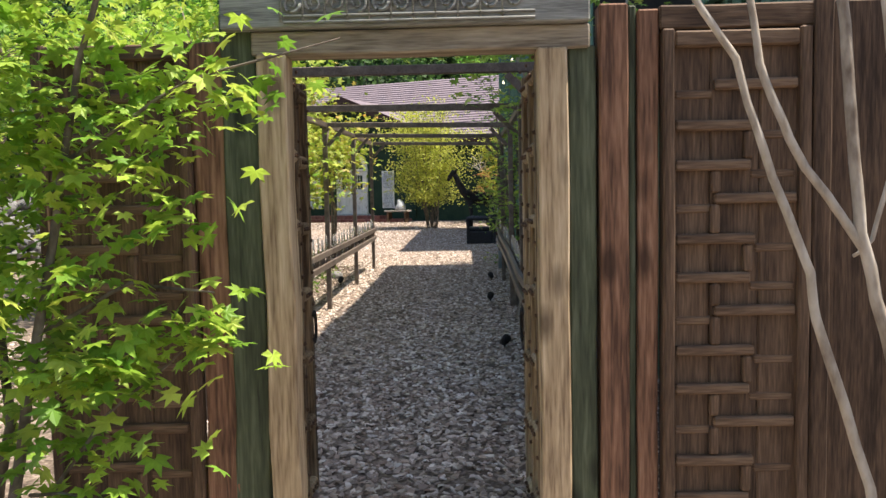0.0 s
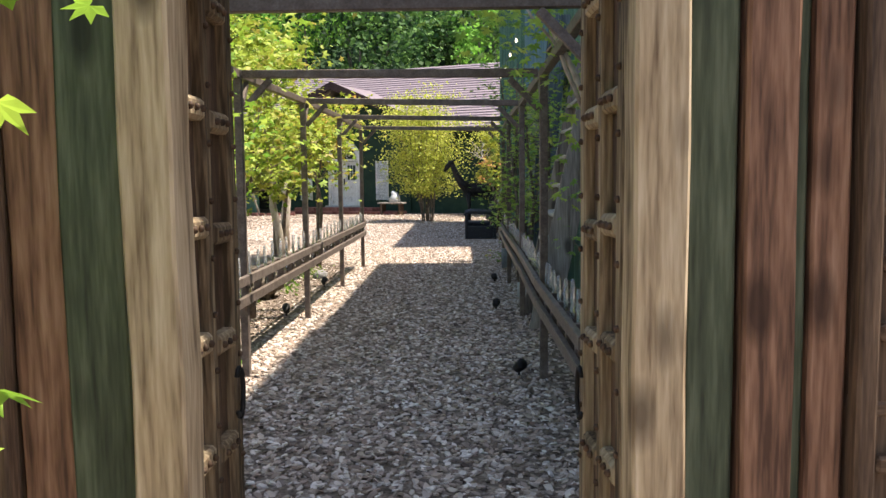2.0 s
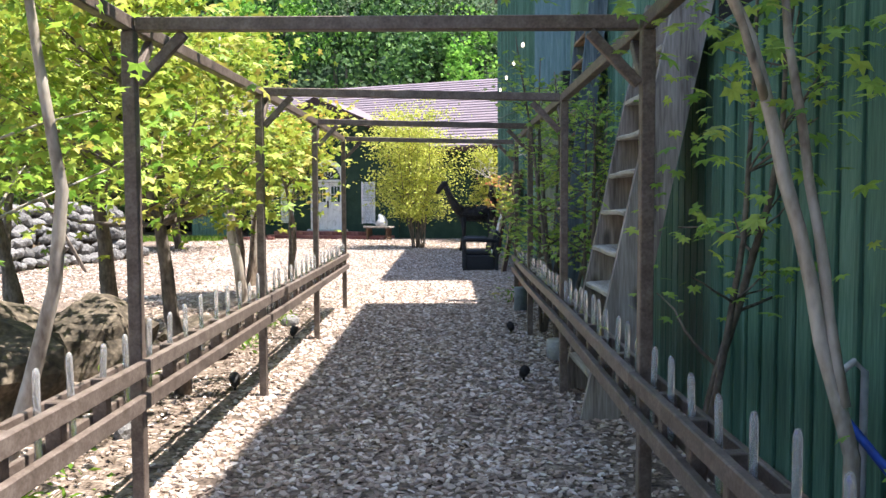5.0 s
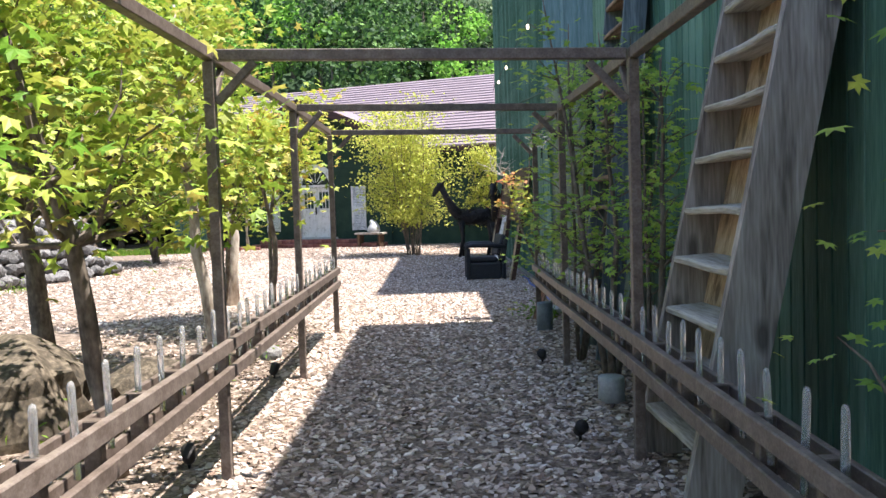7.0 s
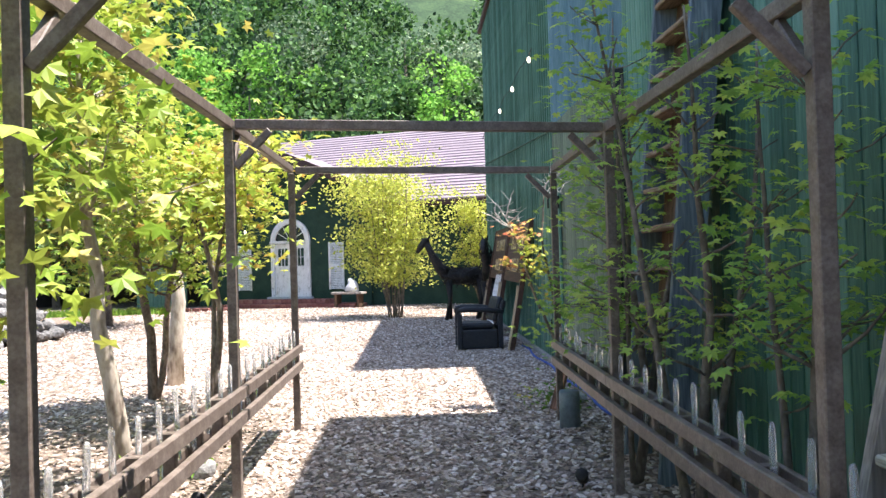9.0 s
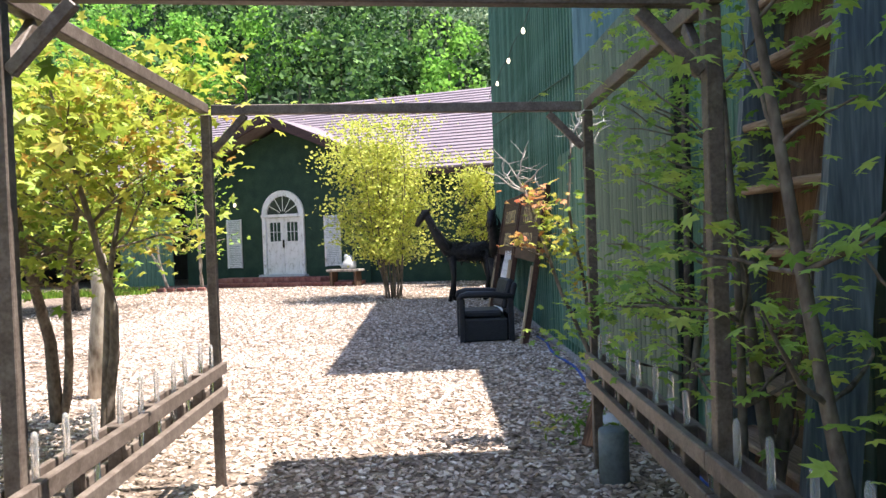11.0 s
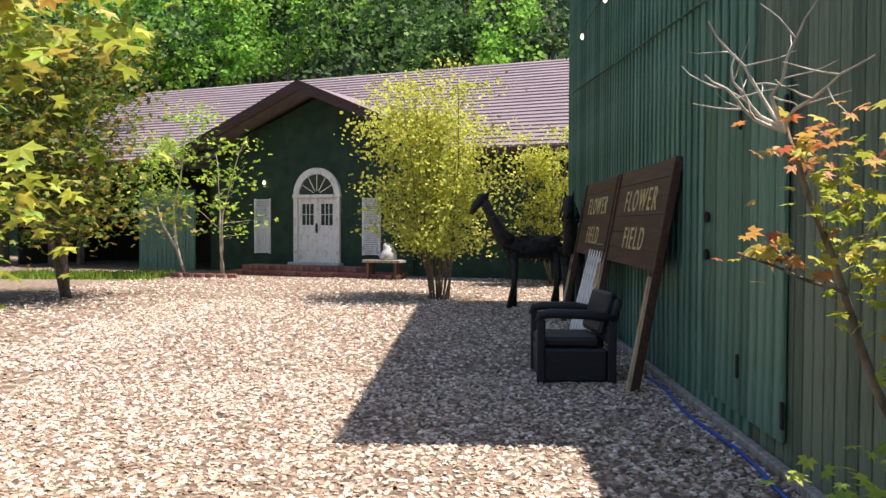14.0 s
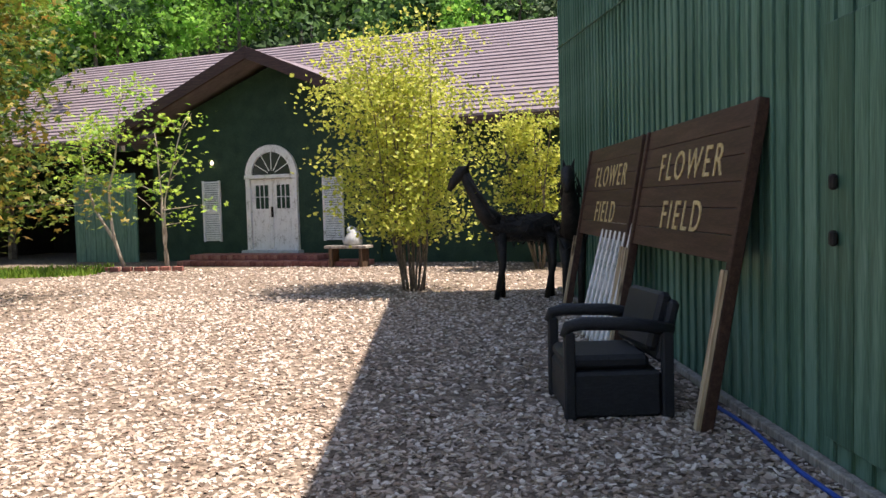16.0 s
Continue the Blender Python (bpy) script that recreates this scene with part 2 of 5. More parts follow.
M_BAMBOO = piece_material("yellow_shrub_leaves", [(0.26, 0.32, 0.05), (0.44, 0.46, 0.08), (0.54, 0.52, 0.12), (0.36, 0.42, 0.07)], 0.55, 0.45, low=0.85, high=1.5)
# broad value noise paints shaded gaps and lighter crowns into the leaf colour
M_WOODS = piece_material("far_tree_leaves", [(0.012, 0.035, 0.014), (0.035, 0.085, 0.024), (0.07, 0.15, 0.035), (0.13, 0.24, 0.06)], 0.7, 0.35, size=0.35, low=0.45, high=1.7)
M_WOODS_L = piece_material("far_light_tree_leaves", [(0.12, 0.30, 0.04), (0.20, 0.42, 0.07), (0.28, 0.50, 0.09), (0.18, 0.38, 0.06)], 0.7, 0.5, size=0.8, low=0.5, high=1.4)
M_WOODS_G = piece_material("far_grey_tree_leaves", [(0.05, 0.10, 0.05), (0.12, 0.19, 0.09), (0.20, 0.27, 0.15), (0.30, 0.36, 0.22)], 0.7, 0.3, size=1.2)
M_GRASS = piece_material("grass_blades", [(0.08, 0.18, 0.02), (0.16, 0.28, 0.03), (0.24, 0.34, 0.05)], 0.7, 0.4)

M_TUBE = bpy.data.materials.new("clear_plastic_tube")
M_TUBE.use_nodes = True
tb = M_TUBE.node_tree.nodes["Principled BSDF"]
tb.inputs["Base Color"].default_value = (0.92, 0.93, 0.92, 1)
tb.inputs["Roughness"].default_value, tb.inputs["Transmission Weight"].default_value = 0.15, 0.8
tb.inputs["IOR"].default_value = 1.3
M_GLASS = bpy.data.materials.new("window_glass")
M_GLASS.use_nodes = True
gb = M_GLASS.node_tree.nodes["Principled BSDF"]
gb.inputs["Base Color"].default_value = (0.03, 0.035, 0.035, 1)
gb.inputs["Roughness"].default_value = 0.08
M_BULB = bpy.data.materials.new("lit_bulb")
M_BULB.use_nodes = True
bb = M_BULB.node_tree.nodes["Principled BSDF"]
bb.inputs["Base Color"].default_value = (0.9, 0.85, 0.7, 1)
bb.inputs["Emission Color"].default_value, bb.inputs["Emission Strength"].default_value = (1, 0.85, 0.6, 1), 1.5


# ---- mesh builders ----
def mesh_of(name, verts, faces, mat, smooth=False):
    me = bpy.data.meshes.new(name)
    me.from_pydata(verts, [], faces)
    me.materials.append(mat)
    if smooth:
        me.polygons.foreach_set("use_smooth", [True] * len(me.polygons))
    me.update()
    return me


def part(name, me, parent=None, m=None, label=""):
    ob = new(name, me)
    if m is not None:
        ob.matrix_basis = m
    if parent is not None:
        ob.parent = parent
    if label:
        tagged(ob, label=label)
    return ob


def empty(name, m, label, category, group="", kind=""):
    ob = new(name)
    ob.matrix_basis = m
    return tagged(ob, label, category, group, kind)


def box_mesh(name, size, mat, bevel=0.004, wobble=0.0, cuts=0, at=(0, 0, 0), seed=0):
    """A bevelled box, centred at 'at'; wobble bends its long edges unevenly."""
    bm = bmesh.new()
    bmesh.ops.create_cube(bm, size=1)
    bmesh.ops.scale(bm, vec=size, verts=bm.verts)
    if cuts:
        k = max(range(3), key=lambda i: size[i])
        long = [e for e in bm.edges if abs((e.verts[0].co - e.verts[1].co)[k]) > size[k] * 0.9]
        bmesh.ops.subdivide_edges(bm, edges=long, cuts=cuts)
    if bevel:
        sharp = [e for e in bm.edges if len(e.link_faces) == 2 and e.calc_face_angle(0) > 1]
        bmesh.ops.bevel(bm, geom=sharp, offset=min(bevel, min(size) * 0.3), segments=1, affect="EDGES")
    if wobble:
        k = max(range(3), key=lambda i: size[i])
        for v in bm.verts:
            q = Vector((seed * 3.7, seed * 1.3, v.co[k] * 2.2))
            d = noise.noise_vector(q) * wobble + noise.noise_vector(v.co * 9 + q) * wobble * 0.35
            d[k] = 0
            v.co += d
    bmesh.ops.translate(bm, verts=bm.verts, vec=at)
    me = bpy.data.meshes.new(name)
    bm.to_mesh(me)
    bm.free()
    me.materials.append(mat)
    return me


def span(name, p, q, wd, mat, parent=None, label="", bevel=0.004):
    """A beam from p to q with section wd = (width across, height)."""
    p, q = Vector(p), Vector(q)
    d = q - p
    me = box_mesh(name, (wd[0], wd[1], d.length), mat, bevel)
    side = Vector((0, 0, 1)) if abs(d.normalized().z) < 0.95 else Vector((0, 1, 0))
    zc = d.normalized()
    xc = side.cross(zc).normalized()
    yc = zc.cross(xc)
    m = Matrix((xc, yc, zc)).transposed().to_4x4()
    m.translation = (p + q) / 2
    return part(name, me, parent, m, label)


def tube_data(path, radii, n=7, cap=True):
    """A round limb along a path with changing radius."""
    verts, faces = [], []
    path = [Vector(p) for p in path]
    for i, p in enumerate(path):
        d = (path[min(i + 1, len(path) - 1)] - path[max(i - 1, 0)]).normalized()
        a = d.orthogonal().normalized() if abs(d.z) < 0.3 else d.cross(Vector((1, 0.2, 0))).normalized()
        b = d.cross(a)
        for k in range(n):
            w = 2 * math.pi * k / n
            verts.append(p + (a * math.cos(w) + b * math.sin(w)) * radii[i])
    for i in range(len(path) - 1):
        for k in range(n):
            faces.append((i * n + k, i * n + (k + 1) % n, (i + 1) * n + (k + 1) % n, (i + 1) * n + k))
    if cap:
        faces.append(tuple(range(n))[::-1])
        faces.append(tuple((len(path) - 1) * n + k for k in range(n)))
    return verts, faces


class Pile:
    """Gathers many pieces into one mesh."""

    def __init__(self):
        self.v, self.f = [], []

    def add(self, verts, faces):
        o = len(self.v)
        self.v.extend(verts)
        self.f.extend([tuple(i + o for i in f) for f in faces])

    def box(self, x0, x1, y0, y1, z0, z1):
        self.add([(x, y, z) for z in (z0, z1) for x, y in ((x0, y0), (x1, y0), (x1, y1), (x0, y1))],
                 [(3, 2, 1, 0), (4, 5, 6, 7), (0, 1, 5, 4), (1, 2, 6, 5), (2, 3, 7, 6), (3, 0, 4, 7)])

    def mesh(self, name, mat, smooth=False):
        return mesh_of(name, self.v, self.f, mat, smooth)


def maple_leaf(n=5):
    """Outline of a palmate leaf, one unit from stalk to tip."""
    pts = [(0, 0, 0)]
    tips = ((-150, 0.45), (-95, 0.8), (-45, 0.95), (0, 1.0), (45, 0.95), (95, 0.8), (150, 0.45))
    if n == 5:
        tips = ((-115, 0.62), (-55, 0.9), (0, 1.0), (55, 0.9), (115, 0.62))
    prev = None
    for a, r in tips:
        if prev is not None:
            mid = radians((a + prev) / 2)
            pts.append((0.36 * math.sin(mid), 0.36 * math.cos(mid), -0.02))
        w = radians(a)
        pts.append((r * 0.75 * math.sin(w), r * 0.75 * math.cos(w), -0.12 * r))
        prev = a
    faces = [(0, i, i + 1) for i in range(1, len(pts) - 1)]
    return pts, faces


LEAF_NEAR, LEAF_FAR = maple_leaf(7), maple_leaf(5)
LEAF_SLIM = ([(0, 0, 0), (-0.16, 0.45, 0.02), (0.16, 0.45, 0.02), (0, 1, -0.1)], [(0, 2, 3, 1)])
LEAF_CLUMP = ([(0, 0, 0), (-0.5, 0.3, 0.1), (0.45, 0.35, -0.1), (-0.1, 0.95, 0.05), (0.5, 0.8, 0.15)], [(0, 2, 1), (1, 2, 3), (2, 4, 3)])


def put_leaf(pile, leaf, at, size, rng, flat=0.5):
    e = Euler((rng.gauss(-0.3, flat), rng.gauss(0, flat), rng.uniform(0, 6.28))).to_matrix()
    at = Vector(at)
    pile.add([at + e @ (Vector(p) * size) for p in leaf[0]], leaf[1])


def limb(rng, p, d, length, r0, r1, steps=6, wander=0.15, lift=0.05):
    path, rad = [Vector(p)], [r0]
    d = Vector(d).normalized()
    for i in range(steps):
        d = (d + Vector((rng.gauss(0, wander), rng.gauss(0, wander), rng.gauss(lift, wander * 0.5)))).normalized()
        path.append(path[-1] + d * length / steps)
        rad.append(r0 + (r1 - r0) * (i + 1) / steps)
    return path, rad


def tree(name, base, stems, height, crown, leaves, size, mat, seed, label, category="tree", bark=None, leaf=None,
         low=0.35, radius=0.05, lean=(0, 0), sprays=26, flat=0.45, group="", bend=0.12):
    """A tapered trunk (or several stems) with limbs and leafy sprays; crown is the half width of the leafy part."""
    rng = random.Random(seed)
    bark, leaf = bark or M_BARK, leaf or LEAF_FAR
    root = empty(name, pose(*base), label, category, group)
    wood, green, tips = Pile(), Pile(), []
    for s in range(stems):
        w = rng.uniform(0, 6.28)
        out = 0.0 if stems == 1 else rng.uniform(0.10, 0.28)
        d = (math.cos(w) * out + lean[0], math.sin(w) * out + lean[1], 1)
        foot = 0.0 if stems == 1 else 0.012 * stems
        start = (math.cos(w) * foot, math.sin(w) * foot, -0.05)
        path, rad = limb(rng, start, d, height * rng.uniform(0.78, 0.98), radius * (1 if stems == 1 else rng.uniform(0.6, 1)), radius * 0.15, 9, bend, 0.08)
        wood.add(*tube_data(path, rad, 8))
        for _ in range(max(3, sprays // stems)):
            k = min(8, max(1, int(len(path) * rng.uniform(low, 1.0))))
            a = rng.uniform(0, 6.28)
            reach = crown * rng.uniform(0.45, 1.05) * (1.1 - 0.45 * k / 9)
            b, br = limb(rng, path[k], (math.cos(a), math.sin(a), rng.uniform(0.15, 0.8)), reach, rad[k] * 0.5, 0.003, 4, 0.2, 0.02)
            wood.add(*tube_data(b, br, 5, False))
            tips += [(b[-1], 1.0), (b[-2], 0.8), (b[-3], 0.45)]
    tips = [(p, w) for p, w in tips if p.z > height * low * 0.6]
    total = sum(w for _, w in tips)
    for p, w in tips:
        for _ in range(max(1, int(leaves * w / total))):
            s = crown * 0.24
            q = p + Vector((rng.gauss(0, s), rng.gauss(0, s), rng.gauss(0, s * 0.42)))
            put_leaf(green, leaf, q, size * rng.uniform(0.6, 1.25), rng, flat)
    part("trunk", wood.mesh("trunk", bark, True), root)
    part("foliage", green.mesh("foliage", mat), root)
    return root


# ---- large structure ----
WX, WX_NEAR = 1.28, 1.40          # faces of the green building
g = Pile()
g.add([(-400, -300, 0), (400, -300, 0), (400, 500, 0), (-400, 500, 0)], [(0, 1, 2, 3)])
tagged(part("ground", g.mesh("ground", M_GRAVEL)), "pale shell and stone gravel over bare ground", "ground", kind="structure")


def boarded_wall(name, x, y0, y1, z1, label, depth=6.0, board=0.185, mat=None, strips=True):
    """Building block whose face looks to -x, clad in upright boards, with cover strips or open joints."""
    mat = mat or M_GREENWALL
    core = Pile()
    core.box(x + 0.03, x + depth, y0, y1, 0, z1)
    # open-jointed walls get a near-black core colour as the shade between boards
    root = tagged(part(name, core.mesh(name, mat if strips else M_SHADE_DARK)), label, "wall", kind="structure")
    n = int(round((y1 - y0) / board))
    b = (y1 - y0) / n
    me = box_mesh("board", (0.024, b - (0.006 if strips else 0.014), z1), mat, 0.004, at=(x + 0.018, 0, z1 / 2))
    strip = box_mesh("cover_strip", (0.02, 0.035, z1), mat, 0.003, at=(x - 0.004, 0, z1 / 2))
    for i in range(n):
        part("board", me, root, pose(0, y0 + b * (i + 0.5), 0))
        if strips:
            part("cover_strip", strip, root, pose(0, y0 + b * i + 0.02, 0))
    return root


far_block = boarded_wall("wall_green_hall", WX, 18.05, 27.8, 7.2, "tall green painted board wall of a wooden hall")
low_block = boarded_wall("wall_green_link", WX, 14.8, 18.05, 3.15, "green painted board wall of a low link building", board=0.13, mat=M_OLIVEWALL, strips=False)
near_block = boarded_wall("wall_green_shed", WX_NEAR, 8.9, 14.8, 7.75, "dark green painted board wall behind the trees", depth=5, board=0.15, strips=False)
fence_block = boarded_wall("wall_green_fence", WX_NEAR, 3.7, 8.9, 2.39, "green painted board fence beside the path", depth=0.1, board=0.21)
# plain back of the set-back building above the fence, and the end wall of the hall
blk = Pile()
blk.box(2.6, 8, 3.4, 8.9, 0, 11.2)
tagged(part("wall_backdrop_house", blk.mesh("wall_backdrop_house", M_GREYPLANK)), "grey brown weathered wall of a taller building", "wall", kind="structure")
en = Pile()
for i in range(22):
    en.box(WX + 0.03 + i * 0.27, WX + 0.27 + i * 0.27, 18.01, 18.05, 3.15, 7.2)
    en.box(WX + 0.0 + i * 0.27, WX + 0.045 + i * 0.27, 17.98, 18.03, 3.15, 7.2)
tagged(part("wall_hall_end", en.mesh("wall_hall_end", M_BLUEWALL)), "blue grey ribbed siding on the hall's end", "wall", kind="structure")
fence_cap = box_mesh("trim", (0.12, 5.2, 0.06), M_GREENWALL, 0.006)
tagged(part("trim_fence_cap", fence_cap, None, pose(1.40, 6.3, 2.42)), "green painted capping board on the fence", "trim", kind="structure")
eave = Pile()
eave.box(1.2, 8, 18.0, 28.0, 7.2, 7.32)
tagged(part("roof_hall", eave.mesh("roof_hall", M_BARGE)), "dark eave board of the green hall", "roof", kind="structure")
sill = box_mesh("baseboard", (0.07, 13.0, 0.06), M_GREYPLANK, 0.008, 0.01, 8)
tagged(part("baseboard", sill, None, pose(1.245, 21.3, 0.03)), "weathered timber along the foot of the green wall", "baseboard", kind="structure")
joint = span("trim_joint", (1.262, 18.2, 3.10), (1.262, 27.7, 3.80), (0.03, 0.012), M_GREENWALL)
tagged(joint, "thin joint strip across the green boards", "trim", kind="structure")

# boarded door in the green wall
door = empty("door_1", pose(0, 0, 0), "green boarded door flush in the green wall", "door", kind="structure")
for i in range(11):
    part("plank", box_mesh("plank", (0.03, 0.132, 2.12), M_GREENWALL, 0.006), door, pose(1.262 - .004 * (i % 2), 17.53 + i * 0.142, 1.24))
for z in (1.22, 1.5):
    part("handle", box_mesh("handle", (0.04, 0.04, 0.08), M_BLACK, 0.012), door, pose(1.22, 18.88, z))
for y, z in ((17.42, 0.35), (17.42, 2.1), (18.2, 0.5), (18.2, 2.15)):
    part("hinge", box_mesh("hinge", (0.02, 0.035, 0.16), M_BLACK, 0.005), door, pose(1.235, y, z))

# ---- house at the end of the yard ----
house = empty("house", pose(-4.9, 36.5, 0, 0, 0, -22), "dark green house with mauve roof and gabled porch", "house")
h = Pile()
h.box(-4.0, 12, 0.0, 8, 0, 3.5)
h.box(-12, -4.0, 4.0, 8, 0, 3.5)
part("wall", h.mesh("wall", M_GREENHOUSE), house)
# dark sheets inside the open shed; its shade is put into their colour
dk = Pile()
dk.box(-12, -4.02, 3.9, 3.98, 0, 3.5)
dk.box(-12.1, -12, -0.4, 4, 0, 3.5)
part("shed_shade_sheet", dk.mesh("shed_shade_sheet", M_SHADE_DARK), house)
roof = Pile()
gap = 3.3
for i in range(26):
    a, b = i / 26, (i + 1) / 26
    y0, z0, y1, z1 = -0.9 + 5.4 * a, 3.42 + 3.2 * a, -0.9 + 5.4 * b, 3.42 + 3.2 * b
    xa, xb = -12.5 + 1.5 * a, -12.5 + 1.5 * b
    for xa, xb, xc in ((xa, xb, -gap), (gap, gap, 12.5)) if i < 5 else ((xa, xb, 12.5),):
        roof.add([(xa, y0, z0 + .035), (xc, y0, z0 + .035), (xc, y1, z1), (xb, y1, z1), (xa, y0, z0 - .1), (xc, y0, z0 - .1), (xc, y1, z1 - .1), (xb, y1, z1 - .1)],
             [(0, 1, 2, 3), (7, 6, 5, 4), (0, 4, 5, 1), (0, 3, 7, 4), (1, 5, 6, 2), (3, 2, 6, 7)])
roof.add([(-11, 4.5, 6.62), (12.5, 4.5, 6.62), (12.5, 9.5, 3.4), (-12.5, 9.5, 3.4), (-11, 4.5, 6.5), (12.5, 4.5, 6.5), (12.5, 9.5, 3.3), (-12.5, 9.5, 3.3)],
         [(0, 1, 2, 3), (7, 6, 5, 4), (0, 4, 5, 1), (0, 3, 7, 4), (1, 5, 6, 2), (3, 2, 6, 7)])
part("roof", roof.mesh("roof", M_ROOF), house, label="mauve ribbed metal roof")
for a, b in ((-12.5, -gap), (gap, 12.5)):
    part("fascia", box_mesh("fascia", (b - a, 0.06, 0.18), M_BARGE, 0.008), house, pose((a + b) / 2, -0.93, 3.31))
gb_ = Pile()
gb_.add([(-3.1, -.12, 0), (3.1, -.12, 0), (3.1, -.12, 3.9), (0, -.12, 5.1), (-3.1, -.12, 3.9), (-3.1, 2.4, 0), (3.1, 2.4, 0), (3.1, 2.4, 3.9), (0, 2.4, 5.1), (-3.1, 2.4, 3.9)],
        [(0, 1, 2, 3, 4), (9, 8, 7, 6, 5), (0, 4, 9, 5), (1, 6, 7, 2)])
part("porch_wall", gb_.mesh("porch_wall", M_GREENHOUSE), house)
for s in (-1, 1):
    pr = Pile()
    ex, ez = s * 4.3, 3.62
    a0, a1 = (0.02 * s * -1, 5.42), (ex, ez)
    vs = [(a0[0], -1.1, a0[1]), (a1[0], -1.1, a1[1]), (a1[0], 3.2, a1[1]), (a0[0], 3.2, a0[1])]
    vs += [(x, y, z - .10) for x, y, z in vs]
    pr.add(vs, [(0, 1, 2, 3), (7, 6, 5, 4), (0, 4, 5, 1), (1, 5, 6, 2), (2, 6, 7, 3), (3, 7, 4, 0)])
    part("porch_roof", pr.mesh("porch_roof", M_ROOF), house)
    br = Pile()
    vs = [(a0[0], -1.16, a0[1] + .06), (a1[0], -1.16, a1[1] + .06), (a1[0], -1.16, a1[1] - .24), (a0[0], -1.16, a0[1] - .24)]
    vs += [(x, -1.08, z) for x, y, z in vs]
    br.add(vs, [(3, 2, 1, 0), (4, 5, 6, 7), (0, 1, 5, 4), (1, 2, 6, 5), (2, 3, 7, 6), (3, 0, 4, 7)])
    part("bargeboard", br.mesh("bargeboard", M_BARGE), house, label="dark red bargeboard")
# arched white double door
dw = empty("door", pose(0, -0.14, 0.27), "chipped white arched double door with small panes", "door")
dw.parent = house
del dw["category"]


def arch(r0, r1, y0, y1, zc, n=20):
    p = Pile()
    for i in range(n):
        a, b = math.pi * i / n, math.pi * (i + 1) / n
        q = [(r * math.cos(w), y, zc + r * math.sin(w)) for y in (y0, y1) for r, w in ((r0, a), (r1, a), (r1, b), (r0, b))]
        p.add(q, [(0, 1, 2, 3), (7, 6, 5, 4), (1, 5, 6, 2), (3, 7, 4, 0)])
    return p


part("arch", arch(0.60, 0.79, -0.06, 0.04, 2.02).mesh("arch", M_WHITE), dw)
fan = Pile()
ring = [(0.6 * math.cos(math.pi * i / 20), -0.0, 2.02 + 0.6 * math.sin(math.pi * i / 20)) for i in range(21)]
fan.add(ring, [tuple(range(21))])
part("pane", fan.mesh("pane", M_GLASS), dw)
bars = Pile()
for w in (30, 60, 90, 120, 150):
    c, s = math.cos(radians(w)), math.sin(radians(w))
    bars.add([(0.12 * c - .012 * s, -.02, 2.02 + .12 * s + .012 * c), (0.6 * c - .012 * s, -.02, 2.02 + .6 * s + .012 * c), (0.6 * c + .012 * s, -.02, 2.02 + .6 * s - .012 * c), (0.12 * c + .012 * s, -.02, 2.02 + .12 * s - .012 * c)], [(0, 1, 2, 3)])
part("fanlight_bar", bars.mesh("fanlight_bar", M_WHITE), dw)
part("transom", box_mesh("transom", (1.62, 0.12, 0.10), M_WHITE, 0.01), dw, pose(0, -0.03, 1.98))
for s in (-1, 1):
    part("jamb", box_mesh("jamb", (0.13, 0.10, 1.95), M_WHITE, 0.008), dw, pose(s * 0.72, -0.02, 0.97))
    leafp = Pile()
    leafp.box(s * .325 - .32, s * .325 + .32, 0.0, 0.05, 0.05, 1.05)
    leafp.box(s * .325 - .32, s * .325 - .20, 0.0, 0.05, 1.05, 1.92)
    leafp.box(s * .325 + .20, s * .325 + .32, 0.0, 0.05, 1.05, 1.92)
    leafp.box(s * .325 - .20, s * .325 + .20, 0.0, 0.05, 1.05, 1.14)
    leafp.box(s * .325 - .20, s * .325 + .20, 0.0, 0.05, 1.76, 1.92)
    leafp.box(s * .325 - .075, s * .325 - .055, 0.0, 0.04, 1.14, 1.76)
    leafp.box(s * .325 + .055, s * .325 + .075, 0.0, 0.04, 1.14, 1.76)
    leafp.box(s * .325 - .20, s * .325 + .20, 0.004, 0.04, 1.44, 1.46)
    leafp.box(s * .325 - .22, s * .325 + .22, -.015, 0.0, 0.16, 0.48)
    leafp.box(s * .325 - .22, s * .325 + .22, -.015, 0.0, 0.58, 0.95)
    part("leaf", leafp.mesh("leaf", M_WHITE), dw)
    pn = Pile()
    pn.box(s * .325 - .2, s * .325 + .2, .03, .034, 1.14, 1.76)
    part("pane", pn.mesh("pane", M_GLASS), dw)
part("handle", box_mesh("handle", (0.05, 0.06, 0.28), M_BLACK, 0.01), dw, pose(0.0, -0.04, 1.05))
part("threshold", box_mesh("threshold", (1.75, 0.3, 0.10), M_GREYPL, 0.02), dw, pose(0, -0.1, 0.0))
for x, w in ((-1.93, 0.58), (1.80, 0.58)):
    sh = Pile()
    sh.box(x - w / 2, x - w / 2 + .05, -.17, -.12, 0.55, 2.2)
    sh.box(x + w / 2 - .05, x + w / 2, -.17, -.12, 0.55, 2.2)
    sh.box(x - w / 2 + .05, x + w / 2 - .05, -.165, -.12, 1.33, 1.42)
    for k in range(27):
        z = 0.57 + k * 0.06
        sh.add([(x - w / 2 + .05, -.135, z + .05), (x + w / 2 - .05, -.135, z + .05), (x + w / 2 - .05, -.17, z), (x - w / 2 + .05, -.17, z)], [(3, 2, 1, 0)])
    part("shutter", sh.mesh("shutter", M_WHITE), house, label="white louvred shutter")
fp = Pile()
for k in range(12):
    fp.box(-6.6 + k * .19, -6.42 + k * .19, -.35 - .01 * (k % 2), -.31, 0, 2.5)
part("board_screen", fp.mesh("board_screen", M_GREENWALL), house, label="green upright board screen")
lamp = Pile()
